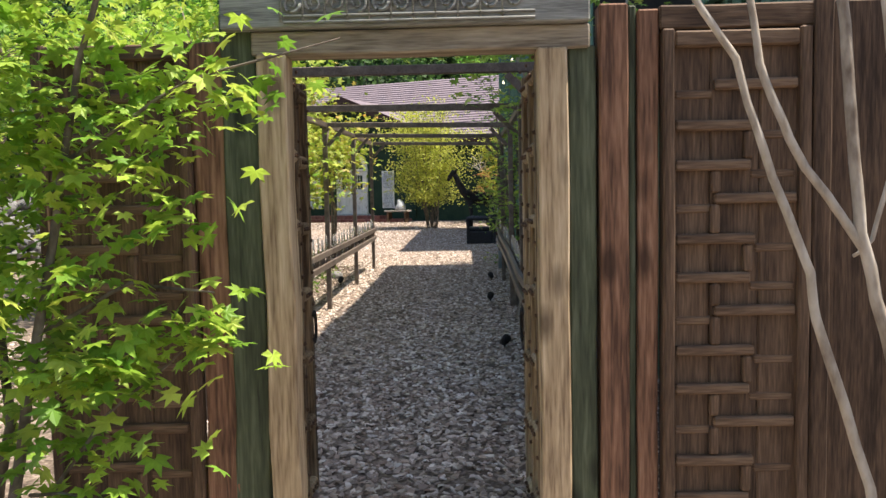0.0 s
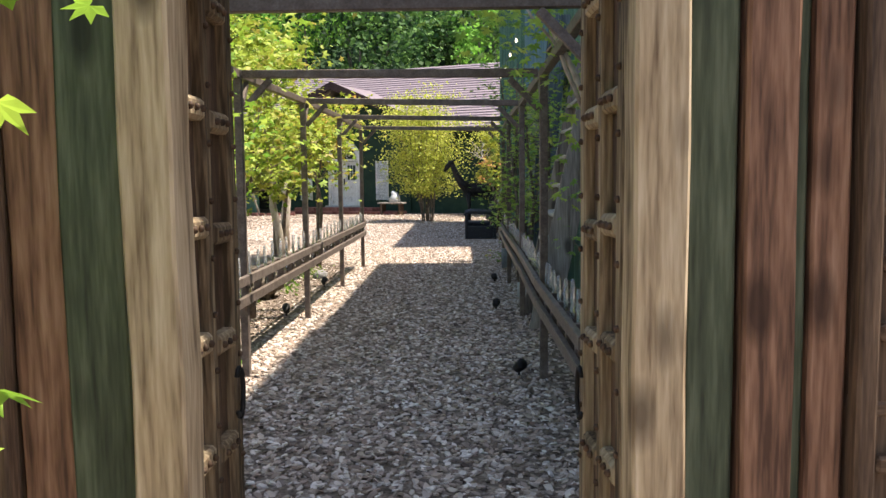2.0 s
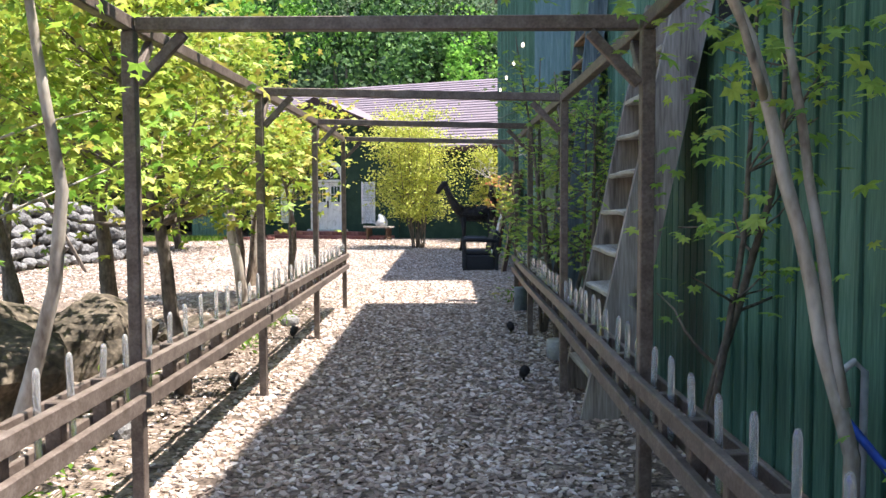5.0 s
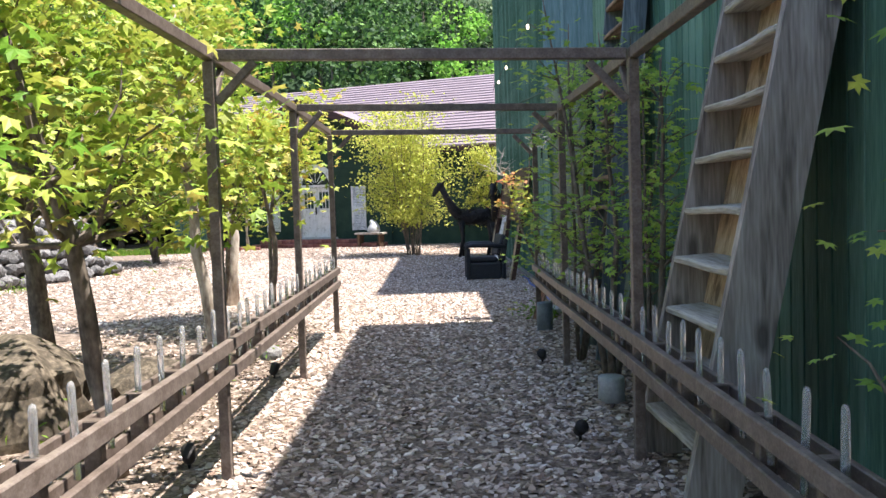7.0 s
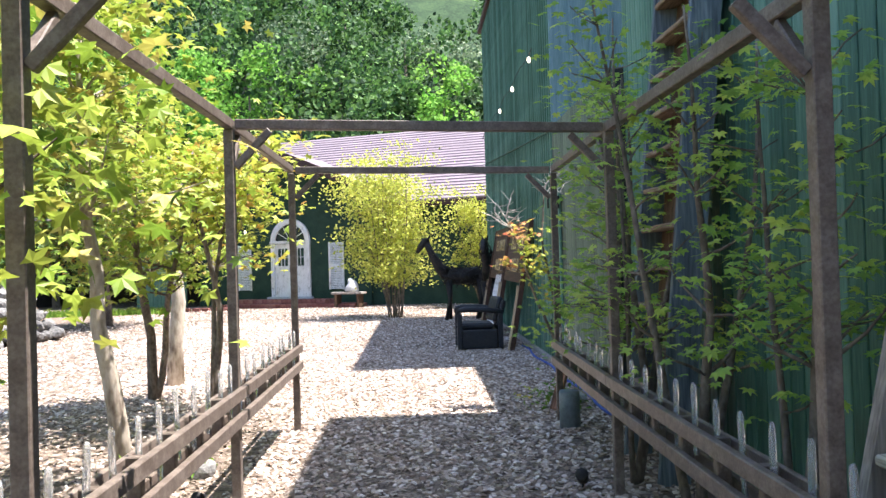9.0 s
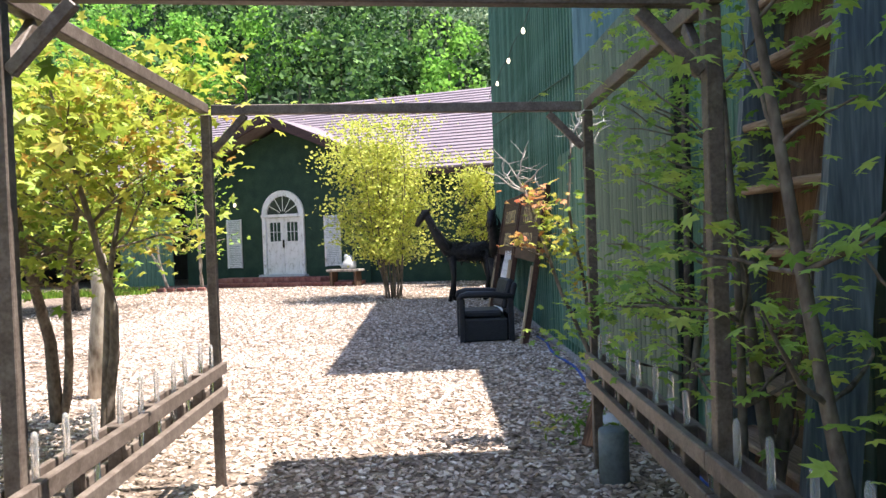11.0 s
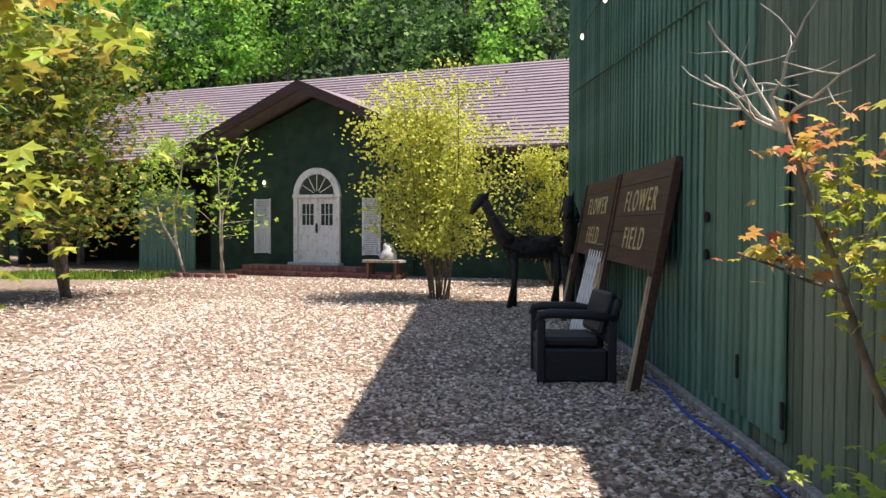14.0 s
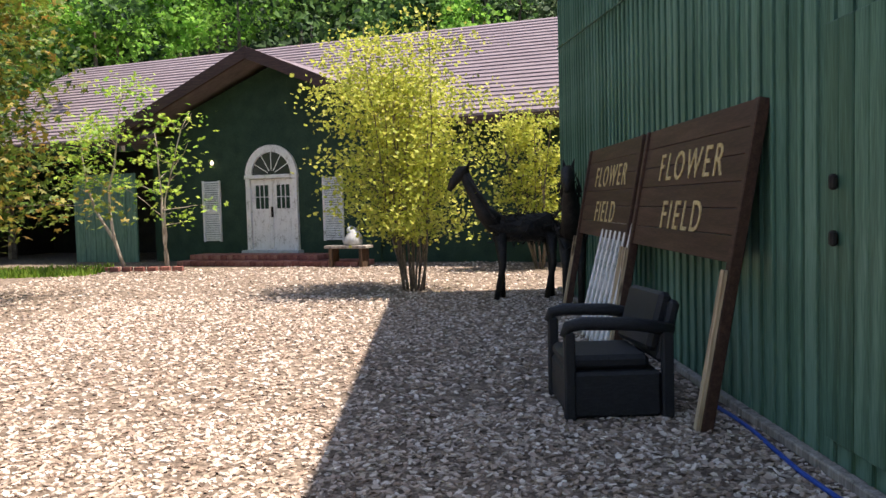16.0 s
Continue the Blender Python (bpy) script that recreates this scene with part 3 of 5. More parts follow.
lamp.add(*tube_data([(-1.83, -.2, 2.62), (-1.83, -.2, 2.68), (-1.83, -.2, 2.74)], [.03, .05, .02], 8))
part("porch_lamp", lamp.mesh("porch_lamp", M_BULB), house)

steps = empty("porch_steps", pose(-4.9, 36.5, 0, 0, 0, -22), "low curved red brick steps at the door", "steps")
rng = random.Random(4)
for tier, (r, zz) in enumerate(((2.6, 0.0), (1.9, 0.13))):
    for k in range(26 if tier == 0 else 20):
        n = 26 if tier == 0 else 20
        x = -r + 2 * r * (k + .5) / n + (0.6 if tier == 0 else 0)
        me = box_mesh("brick", (2 * r / n - .012, 0.9 if tier == 0 else 0.7, 0.125), M_BRICK, 0.008)
        part("brick", me, steps, pose(x, -1.15 + tier * .3, zz + .065 + rng.uniform(-.004, .004)))

# ---- gate ----
GY = 3.15
gate = empty("garden_gate", pose(0, 0, 0), "old carved wooden gateway of salvaged planks and posts", "gate")


def plank(x0, x1, y0, y1, z0, z1, mat, wob=0.008, name="plank", seed=0, label="", par=None):
    me = box_mesh(name, (x1 - x0, y1 - y0, z1 - z0), mat, 0.007, wob, 7, seed=seed)
    return part(name, me, par or gate, pose((x0 + x1) / 2, (y0 + y1) / 2, (z0 + z1) / 2), label)


plank(-0.78, -0.665, GY - .03, GY + .10, 0, 1.94, M_PALE, 0.012, "post", 1, "pale weathered post")
plank(0.29, 0.405, GY - .03, GY + .10, 0, 1.94, M_PALE, 0.008, "post", 2, "pale weathered post")
plank(-0.925, -0.785, GY, GY + .12, 0, 2.1, M_GREENWOOD, 0.012, "post", 3, "green stained post")
plank(0.41, 0.515, GY + .01, GY + .13, 0, 1.95, M_GREENWOOD, 0.006, "post", 4, "green stained post")
plank(-1.05, -0.915, GY + .01, GY + .10, 0, 2.0, M_REDWOOD, 0.022, "plank", 5)
plank(0.525, 0.635, GY - .01, GY + .10, 0, 2.1, M_REDWOOD, 0.005, "plank", 6)
plank(0.64, 0.672, GY + .03, GY + .10, 0, 2.1, M_GREENWOOD, 0.004, "strip", 7)
plank(0.675, 0.755, GY + .01, GY + .10, 0, 2.08, M_REDWOOD, 0.006, "plank", 8)
plank(-0.80, 0.49, GY - .02, GY + .12, 1.935, 2.025, M_PALE_X, 0.006, "lintel", 9, "cracked pale beam")
plank(-0.905, 0.485, GY - .06, GY + .03, 2.028, 2.34, M_CARVE, 0.0, "carved_board", 10, "grey board carved with scrolls")
plank(-1.0, 0.6, GY - .02, GY + .12, 2.345, 2.45, M_DARKWOOD_X, 0.004, "cap", 11)
plank(1.33, 1.40, GY - .02, GY + .1, 0, 2.1, M_DARKWOOD, 0.006, "post", 12)
plank(1.41, 1.75, GY + .03, GY + .1, 0, 2.1, M_DARKWOOD, 0.006, "plank", 13)
plank(1.76, 2.6, GY + .04, GY + .1, 0, 2.1, M_DARKWOOD, 0.006, "plank", 14)
plank(0.755, 1.34, GY - .0, GY + .1, 2.0, 2.09, M_DARKWOOD_X, 0.006, "rail", 15)
scroll = Pile()


def spiral(cx, cz, r, turn, hand):
    path = []
    for i in range(22):
        w = turn + hand * i * 0.42
        rr = r * (1 - i / 26)
        path.append((cx + rr * math.cos(w), GY - .066, cz + rr * math.sin(w)))
    scroll.add(*tube_data(path, [0.008 - 0.0002 * i for i in range(22)], 5))


for i in range(11):
    x = -0.63 + i * 0.083
    spiral(x, 2.115, 0.036, math.pi / 2 * (i % 4), 1 if i % 2 else -1)
    spiral(x + .02, 2.195, 0.032, math.pi / 2 * ((i + 1) % 4), -1 if i % 2 else 1)
    scroll.box(x - .045, x - .037, GY - .07, GY - .058, 2.05, 2.26)
for z in (2.042, 2.065, 2.25, 2.275):
    scroll.box(-0.66, 0.28, GY - .07, GY - .058, z, z + .009)
part("scrollwork", scroll.mesh("scrollwork", M_CARVE, True), gate)


def carved_panel(x0, x1, mat, mat_x, label):
    """Old door panel: backing planks, a moulded frame and an interlocking pattern of bars."""
    ob = empty("carved_panel", pose(0, 0, 0), label, "panel", "carved panels beside the gate")
    w = x1 - x0
    for k in range(3):
        plank(x0 + w * k / 3 + .0005, x0 + w * (k + 1) / 3 - .0005, GY + .014, GY + .06, 0.03, 1.99, M_DARKWOOD, 0.003, "backing", 20 + k, par=ob)
    for a, b, c, d in ((x0, x0 + .045, 0.0, 2.0), (x1 - .045, x1, 0.0, 2.0)):
        plank(a, b, GY - .02, GY + .06, c, d, mat, 0.004, "stile", 30, par=ob)
    plank(x0 + .046, x1 - .046, GY - .018, GY + .05, 1.93, 1.99, mat_x, 0.003, "rail", 31, par=ob)
    plank(x0 + .046, x1 - .046, GY - .018, GY + .05, 0.02, 0.10, mat_x, 0.003, "rail", 32, par=ob)
    u0, u1 = x0 + .05, x1 - .05
    ww = u1 - u0
    # interlocking key pattern: two long bars from one side, one from the other, joined by uprights
    step, top, k = 0.435, 1.90, 0
    for n in range(5):
        for drop, lo, hi in ((0.11, 0.32, 1.0), (0.265, 0.0, 0.66), (0.415, 0.0, 0.62)):
            z = top - n * step - drop
            if z > 0.14:
                plank(u0 + ww * lo, u0 + ww * hi, GY - .014, GY + .045, z - .02, z + .02, mat_x, 0.003, "bar", 40 + k, par=ob)
                plank(u0 + ww * (hi + .004 if hi < 1 else 0), u0 + ww * (1 if hi < 1 else lo - .004), GY + .008, GY + .04, z - .055, z - .02, mat_x, 0.003, "bar", 90 + k, par=ob)
            k += 1
        for at, z1, z0 in ((0.60, 0.287, 0.393), (0.33, 0.437, 0.523), (0.33, 0.567, 0.678)):
            if top - n * step - z0 > 0.12:
                plank(u0 + ww * (at - .04), u0 + ww * (at + .04), GY - .01, GY + .04, top - n * step - z0, top - n * step - z1, mat, 0.003, "bar", 60 + k, par=ob)
            k += 1
    return ob


carved_panel(0.765, 1.325, M_DARKWOOD, M_DARKWOOD_X, "dark carved wooden panel with interlocking bars, beside the gate")
carved_panel(-1.66, -1.055, M_DARKWOOD, M_DARKWOOD_X, "dark carved wooden panel half hidden by maple leaves")


def gate_leaf(hinge, angle, side, label):
    """Half of the gate: two columns of panels between studded rails."""
    ob = empty("gate_leaf", pose(*hinge, 0, 0, angle), label, "gate door", "gate leaves")
    W, H, T = 0.485, 1.88, 0.075
    for k in range(3):
        part("board", box_mesh("board", (W / 3 - .003, 0.018, H - .04), M_DARKWOOD, 0.003, 0.002, 5, seed=k), ob, pose(W * (k + .5) / 3, 0, H / 2 + .03))
    for x, w in ((0.03, 0.06), (W / 2, 0.045), (W - .03, 0.06)):
        part("stile", box_mesh("stile", (w, T, H), M_LEAF_WOOD, 0.006, 0.003, 6, seed=int(x * 90)), ob, pose(x, 0, H / 2 + .02))
    studs = Pile()
    for i in range(7):
        z = 0.08 + i * 0.295
        for x0, x1 in ((0.062, W / 2 - .024), (W / 2 + .024, W - .062)):
            zz = z + (0.012 if x0 < .1 else -.012)
            part("rail", box_mesh("rail", (x1 - x0, T + .008, 0.055), M_LEAF_WOOD, 0.01, 0.003), ob, pose((x0 + x1) / 2, 0, zz))
            for u in (0.2, 0.5, 0.8):
                for s in (-1, 1):
                    c = Vector((x0 + (x1 - x0) * u, s * (T / 2 + .004), zz))
                    studs.add(*tube_data([c, c + Vector((0, s * .009, 0)), c + Vector((0, s * .013, 0))], [.010, .009, .003], 7))
    for i in range(13):
        for x in (0.03, W / 2, W - .03):
            for s in (-1, 1):
                c = Vector((x, s * (T / 2), 0.16 + i * 0.147))
                studs.add(*tube_data([c, c + Vector((0, s * .008, 0)), c + Vector((0, s * .011, 0))], [.009, .008, .003], 7))
    part("stud", studs.mesh("stud", M_DARKWOOD, True), ob)
    for s in (-1, 1):
        ringp = [(W - .1 + .035 * math.cos(w), s * (T / 2 + .02), 0.80 + .07 * math.sin(w)) for w in [math.pi * k / 8 for k in range(-6, 7)]]
        part("pull_handle", mesh_of("pull_handle", *tube_data(ringp, [.007] * 13, 6), M_BLACK, True), ob, label="black iron pull")
    return ob


gate_leaf((0.327, 3.235, 0), 92.5, 1, "open bleached wooden gate leaf with studded rails")
gate_leaf((-0.748, 3.26, 0), 89.5, -1, "open weathered wooden gate leaf with studded rails")

# ---- pergola ----
LEFT = ((-1.605, 4.95, 2.13), (-1.605, 7.15, 2.13), (-1.60, 9.50, 2.17), (-1.60, 11.95, 2.20), (-1.605, 14.3, 2.21))
RIGHT = ((0.50, 4.90, 2.12), (0.505, 6.97, 2.09), (0.56, 9.57, 2.13), (0.585, 12.1, 2.16), (0.635, 14.3, 2.16))
pergola = empty("pergola", pose(0, 0, 0), "brown painted timber pergola over the gravel path", "pergola")
for row, s in ((LEFT, 1), (RIGHT, -1)):
    for i, (x, y, top) in enumerate(row):
        span("post", (x, y, -0.02), (x, y, top - .028), (.054, .054), M_BROWNPAINT, pergola)
        span("brace", (x + s * .034, y, top - .24), (x + s * .23, y, top - .036), (.034, .042), M_BROWNPAINT, pergola)
        if i < 4:
            span("brace", (x, y + .034, top - .24), (x, y + .23, top - .036), (.034, .042), M_BROWNPAINT, pergola)
    for a, b in zip(row, row[1:]):
        span("side_beam", (a[0], a[1] - .034, a[2] + .002), (b[0], b[1] - .036, b[2] + .002), (.052, .056), M_BROWNPAINT, pergola)
for a, b in zip(LEFT, RIGHT):
    span("beam", (a[0] + .036, a[1], a[2]), (b[0] - .036, b[1], b[2]), (.05, .056), M_BROWNPAINT, pergola)
for row, s, high in ((LEFT, 1, .70), (RIGHT, -1, .67)):
    fence = empty("tube_rail", pose(0, 0, 0), "low brown rail holding upright clear plastic tubes", "railing", "rails along the path")
    for a, b in zip(row, row[1:]):
        for z in (high, high - .14):
            span("rail", (a[0] + s * .046, a[1], z), (b[0] + s * .046, b[1] - .003, z), (.034, .065), M_BROWNPAINT, fence)
            span("rail", (a[0] - s * .05, a[1], z - .004), (b[0] - s * .05, b[1] - .003, z - .004), (.022, .05), M_BROWNPAINT, fence)
        for k in range(1, 6):
            at = Vector(a).lerp(Vector(b), k / 6)
            span("spacer", (at.x, at.y, high - .175), (at.x, at.y, high + .03), (.056, .045), M_BROWNPAINT, fence)
    tube = mesh_of("tube", *tube_data([(0, 0, 0), (0, 0, .28), (0, 0, .298), (0, 0, .303)], [.012, .012, .009, .003], 10), M_TUBE, True)
    rng = random.Random(8)
    for a, b in zip(row, row[1:]):
        n = int((b[1] - a[1]) / .235)
        for k in range(n):
            at = Vector(a).lerp(Vector(b), (k + .5) / n)
            part("tube", tube, fence, pose(at.x, at.y, high - .13 + rng.uniform(-.02, .03), rng.uniform(-2, 2), rng.uniform(-2, 2), 0))

# ---- leaning stair against the green wall ----
def leaning_stair(x0, lean, y0, y1, top, depth, side, tread, back, label):
    """Open stair leaning towards +x: two stringers, level treads and a backing of boards."""
    ob = empty("leaning_stair", pose(0, 0, 0), label, "stair", "leaning stairs")
    for y in (y0, y1):
        sp = Pile()
        x1 = x0 + lean * top
        sp.add([(x0, y - .025, 0), (x0 + depth, y - .025, 0), (x1 + depth, y - .025, top), (x1, y - .025, top), (x0, y + .025, 0), (x0 + depth, y + .025, 0), (x1 + depth, y + .025, top), (x1, y + .025, top)],
               [(0, 1, 2, 3), (7, 6, 5, 4), (0, 4, 5, 1), (1, 5, 6, 2), (2, 6, 7, 3), (3, 7, 4, 0)])
        part("stringer", sp.mesh("stringer", side), ob)
    wide = y1 - y0 - .054
    for k in range(int((top - .2) / .262)):
        z = 0.27 + k * 0.262
        part("tread", box_mesh("tread", (depth - .03, wide, 0.035), tread, 0.008, 0.01, 5, seed=k), ob, pose(x0 + lean * z + depth * .42, (y0 + y1) / 2, z, 0, -4, 0))
    xb = x0 + depth - .022
    bp = Pile()
    a, b = y0 + .028, y1 - .028
    bp.add([(xb, a, 0.1), (xb, b, 0.1), (xb + lean * (top - .2), b, top - .1), (xb + lean * (top - .2), a, top - .1), (xb + .02, a, 0.1), (xb + .02, b, 0.1), (xb + .02 + lean * (top - .2), b, top - .1), (xb + .02 + lean * (top - .2), a, top - .1)],
           [(0, 1, 2, 3), (7, 6, 5, 4), (0, 4, 5, 1), (1, 5, 6, 2), (2, 6, 7, 3), (3, 7, 4, 0)])
    part("riser_board", bp.mesh("riser_board", back), ob)
    return ob


leaning_stair(0.565, .215, 8.86, 9.70, 2.8, .245, M_GREYPLANK, M_TREAD, M_PALE, "silvery old wooden stair leaning on the wall")
leaning_stair(0.86, .10, 12.25, 13.05, 3.5, .19, M_BLUEGREYWOOD, M_OLDTREAD, M_DARKWOOD, "blue grey weathered wooden stair leaning behind maples")

# ---- signs, armchair, figures by the hall ----
def sign(y0, label):
    """Leaning board of planks with gold letters; its near end is at y0."""
    ob = empty("sign_board", pose(0.88, y0, 0, 0, 10.2, 0), label, "sign", "leaning signs")
    W = 2.55
    for k in range(6):
        part("plank", box_mesh("plank", (0.03, W - .14, 0.166), M_SIGN, 0.004), ob, pose(0, W / 2, 1.13 + k * .17))
    for y in (0.035, W - .035):
        part("post", box_mesh("post", (0.075, 0.07, 2.06), M_SIGN, 0.006), ob, pose(0, y, 1.03))
        part("leg", box_mesh("leg", (0.03, 0.06, 1.0), M_PALE, 0.004), ob, pose(-0.054, y, 0.5))
    for row, z in (("FLOWER", 1.70), ("FIELD", 1.31)):
        cu = bpy.data.curves.new("letters", "FONT")
        cu.body, cu.size, cu.extrude, cu.align_x, cu.align_y = row, 0.38, 0.004, "CENTER", "CENTER"
        cu.space_character = 1.35
        tmp = bpy.data.objects.new("letters", cu)
        me = bpy.data.meshes.new_from_object(tmp)
        bpy.data.objects.remove(tmp)
        me.materials.append(M_GOLD)
        me.transform(Matrix.Diagonal((0.82, 0.85, 1, 1)))
        # letters stand on the face that looks to -x and read towards -y
        part("letters", me, ob, Matrix(((0, 0, -1, -0.018), (-1, 0, 0, W / 2 - .05), (0, 1, 0, z), (0, 0, 0, 1))), "gold serif letters")
    return ob


sign(19.75, "dark brown plank sign with gold words, leaning on the wall")
sign(22.42, "dark brown plank sign with gold words, leaning behind another")
pick = empty("white_pallet", pose(0.80, 22.3, 0, 0, 14, 0), "white painted slatted frame leaning under the signs", "frame")
for k in range(7):
    part("slat", box_mesh("slat", (0.025, 0.09, 1.25), M_WHITE, 0.004), pick, pose(0, 0.1 + k * .2, 0.63))
for z in (0.15, 0.6, 1.1):
    part("rail", box_mesh("rail", (0.03, 1.4, 0.07), M_WHITE, 0.004), pick, pose(0.03, 0.7, z))

chair = empty("armchair", pose(0.07, 20.1, 0), "charcoal woven plastic armchair standing on the gravel", "armchair")
part("base", box_mesh("base", (0.62, 0.74, 0.30), M_BLACKPL, 0.02, at=(0.33, 0.39, 0.16)), chair)
part("seat_cushion", box_mesh("seat_cushion", (0.56, 0.60, 0.10), M_BLACKPL, 0.03, at=(0.30, 0.39, 0.36)), chair)
for y in (0.035, 0.755):
    for x in (0.037, 0.68):
        part("leg", box_mesh("leg", (0.075, 0.07, 0.58), M_BLACKPL, 0.012), chair, pose(x, y, 0.29))
    part("armrest", mesh_of("armrest", *tube_data([(0.0, y, .55), (0.03, y, .615), (0.12, y, .635), (0.45, y, .625), (0.72, y, .58)], [.03, .042, .045, .045, .04], 8), M_BLACKPL, True), chair)
bk = box_mesh("backrest", (0.07, 0.66, 0.42), M_BLACKPL, 0.025)
part("backrest", bk, chair, pose(0.70, 0.395, 0.56, 0, 14, 0))
cush = box_mesh("back_cushion", (0.09, 0.56, 0.40), M_BLACKPL, 0.04)
part("back_cushion", cush, chair, pose(0.62, 0.395, 0.62, 0, 16, 8))


def animal(at, turn, label, s=1.0):
    """Long-legged garden figure of black twigs and iron."""
    ob = empty("animal_figure", pose(*at, 0, 0, turn) @ Matrix.Scale(s, 4), label, "garden figure", "animal figures")
    rng = random.Random(5)
    body = Pile()
    body.add(*tube_data([(0, 0, .98), (.1, 0, 1.04), (.45, 0, 1.04), (.8, 0, 1.06), (.95, 0, 1.0)], [.08, .2, .2, .21, .1], 10))
    part("body", body.mesh("body", M_BLACK, True), ob)
    neck = Pile()
    neck.add(*tube_data([(.05, 0, 1.08), (-.15, 0, 1.3), (-.32, 0, 1.62), (-.42, 0, 1.86)], [.17, .13, .09, .08], 9))
    part("neck", neck.mesh("neck", M_BLACK, True), ob)
    head = Pile()
    head.add(*tube_data([(-.36, 0, 1.93), (-.46, 0, 1.9), (-.58, 0, 1.76), (-.66, 0, 1.62)], [.06, .095, .075, .04], 9))
    for e in (-.05, .05):
        head.add(*tube_data([(-.38, e, 1.94), (-.34, e * 1.5, 2.06)], [.03, .006], 6))
    part("head", head.mesh("head", M_BLACK, True), ob)
    for x in (.08, .82):
        for y in (-.11, .11):
            part("leg", mesh_of("leg", *tube_data([(x, y, .98), (x + .03, y, .5), (x - .02 + y * .5, y, 0)], [.10, .05, .045], 8), M_BLACK, True), ob)
    wire = Pile()
    for _ in range(260):
        x = rng.uniform(-.05, .95)
        w = rng.uniform(0, 6.28)
        c = Vector((x, .2 * math.cos(w), 1.04 + .2 * math.sin(w)))
        d = Vector((rng.gauss(0, 1), rng.gauss(0, .5), rng.gauss(0, .5))).normalized() * .09
        wire.add(*tube_data([c - d, c + d + Vector((0, .02 * math.cos(w), .02))], [.012, .005], 4, False))
    for _ in range(130):
        k = rng.random()
        c = Vector((.05 - .47 * k, rng.gauss(0, .06), 1.1 + .78 * k))
        d = Vector((-.05, rng.gauss(0, .03), .08))
        wire.add(*tube_data([c - d, c + d * 1.2], [.02, .008], 4, False))
    part("twig_wrap", wire.mesh("twig_wrap", M_BLACK), ob)
    return ob


animal((0.15, 26.9, 0), 0, "black twig-wrapped deer-like garden figure on the gravel")
animal((1.08, 25.6, 0), 75, "tall black twig-wrapped garden figure beside the green wall", 0.95)

# ---- small things along the path ----
def spotlight(x, y, turn):
    ob = empty("spotlight", pose(x, y, 0, 0, 0, turn) @ Matrix.Scale(0.75, 4), "small black garden spotlight on the gravel", "spotlight", "garden spotlights")
    part("spike", mesh_of("spike", *tube_data([(0, 0, -.03), (0, 0, .08)], [.012, .012], 6), M_BLACK, True), ob)
    part("housing", mesh_of("housing", *tube_data([(0, .05, .05), (0, .03, .07), (0, -.05, .13), (0, -.06, .135)], [.02, .045, .055, .05], 10), M_BLACK, True), ob)


for x, y, w in ((.34, 7.05, 30), (.31, 9.95, 10), (.40, 12.25, -20), (-1.86, 9.7, 200), (-1.85, 12.0, 170)):
    spotlight(x, y, w)
for x, y, r, hgt, mt in ((.67, 14.05, .085, .30, M_BLUEGREY), (.69, 10.86, .09, .17, M_GREYPL)):
    ob = empty("pipe_stub", pose(x, y, 0), "round grey plastic stub standing in the gravel", "pipe", "plastic stubs")
    part("pipe", mesh_of("pipe", *tube_data([(0, 0, -.02), (0, 0, hgt - .02), (0, 0, hgt), (0, 0, hgt + .004)], [r, r, r * .97, r * .9], 16), mt, True), ob)
hose_path = [(1.12 + .03 * math.sin(i * 1.1), 13.2 + i * .36, .018) for i in range(21)]
tagged(part("garden_hose", mesh_of("garden_hose", *tube_data(hose_path, [.014] * 21, 7), M_BLUE, True)), "blue garden hose along the wall's foot", "hose")
cart = empty("wheelbarrow", pose(1.02, 6.2, 0) @ Matrix.Scale(0.68, 4), "blue plastic barrow with pale handles beside the wall", "wheelbarrow")
tub = Pile()
tub.add([(-.12, -.25, .18), (.2, -.25, .18), (.2, .3, .18), (-.12, .3, .18), (-.2, -.36, .5), (.3, -.36, .5), (.3, .42, .5), (-.2, .42, .5), (-.17, -.33, .5), (.27, -.33, .5), (.27, .39, .5), (-.17, .39, .5), (-.1, -.22, .2), (.18, -.22, .2), (.18, .27, .2), (-.1, .27, .2)],
        [(3, 2, 1, 0), (0, 1, 5, 4), (1, 2, 6, 5), (2, 3, 7, 6), (3, 0, 4, 7), (4, 5, 9, 8), (5, 6, 10, 9), (6, 7, 11, 10), (7, 4, 8, 11), (8, 9, 13, 12), (9, 10, 14, 13), (10, 11, 15, 14), (11, 8, 12, 15), (12, 13, 14, 15)])
part("tub", tub.mesh("tub", M_BLUE), cart)
for x in (-.15, .24):
    part("handle", mesh_of("handle", *tube_data([(x, -.62, .46), (x, -.3, .42), (x, .2, .17), (x, .5, .12)], [.026, .026, .022, .02], 8), M_GREYPL, True), cart)
    part("leg", mesh_of("leg", *tube_data([(x, -.1, .3), (x, -.16, 0)], [.018, .018], 7), M_GREYPL, True), cart)
part("wheel", mesh_of("wheel", *tube_data([(.0, .52, .13), (.09, .52, .13)], [.13, .13], 16), M_BLACK, True), cart)
stub = empty("tap_post", pose(1.2, 6.6, 0), "thin standpipe with a tap beside the wall", "tap")
part("pipe", mesh_of("pipe", *tube_data([(0, 0, 0), (0, 0, .78), (-.05, -.02, .82), (-.1, -.02, .78)], [.014] * 4, 7), M_GREYPL, True), stub)
part("hose", mesh_of("hose", *tube_data([(-.1, -.02, .78), (-.12, -.04, .66), (-.06, -.3, .5), (-.1, -.62, .42), (-.15, -.9, .5)], [.016] * 5, 7), M_BLUE, True), stub)

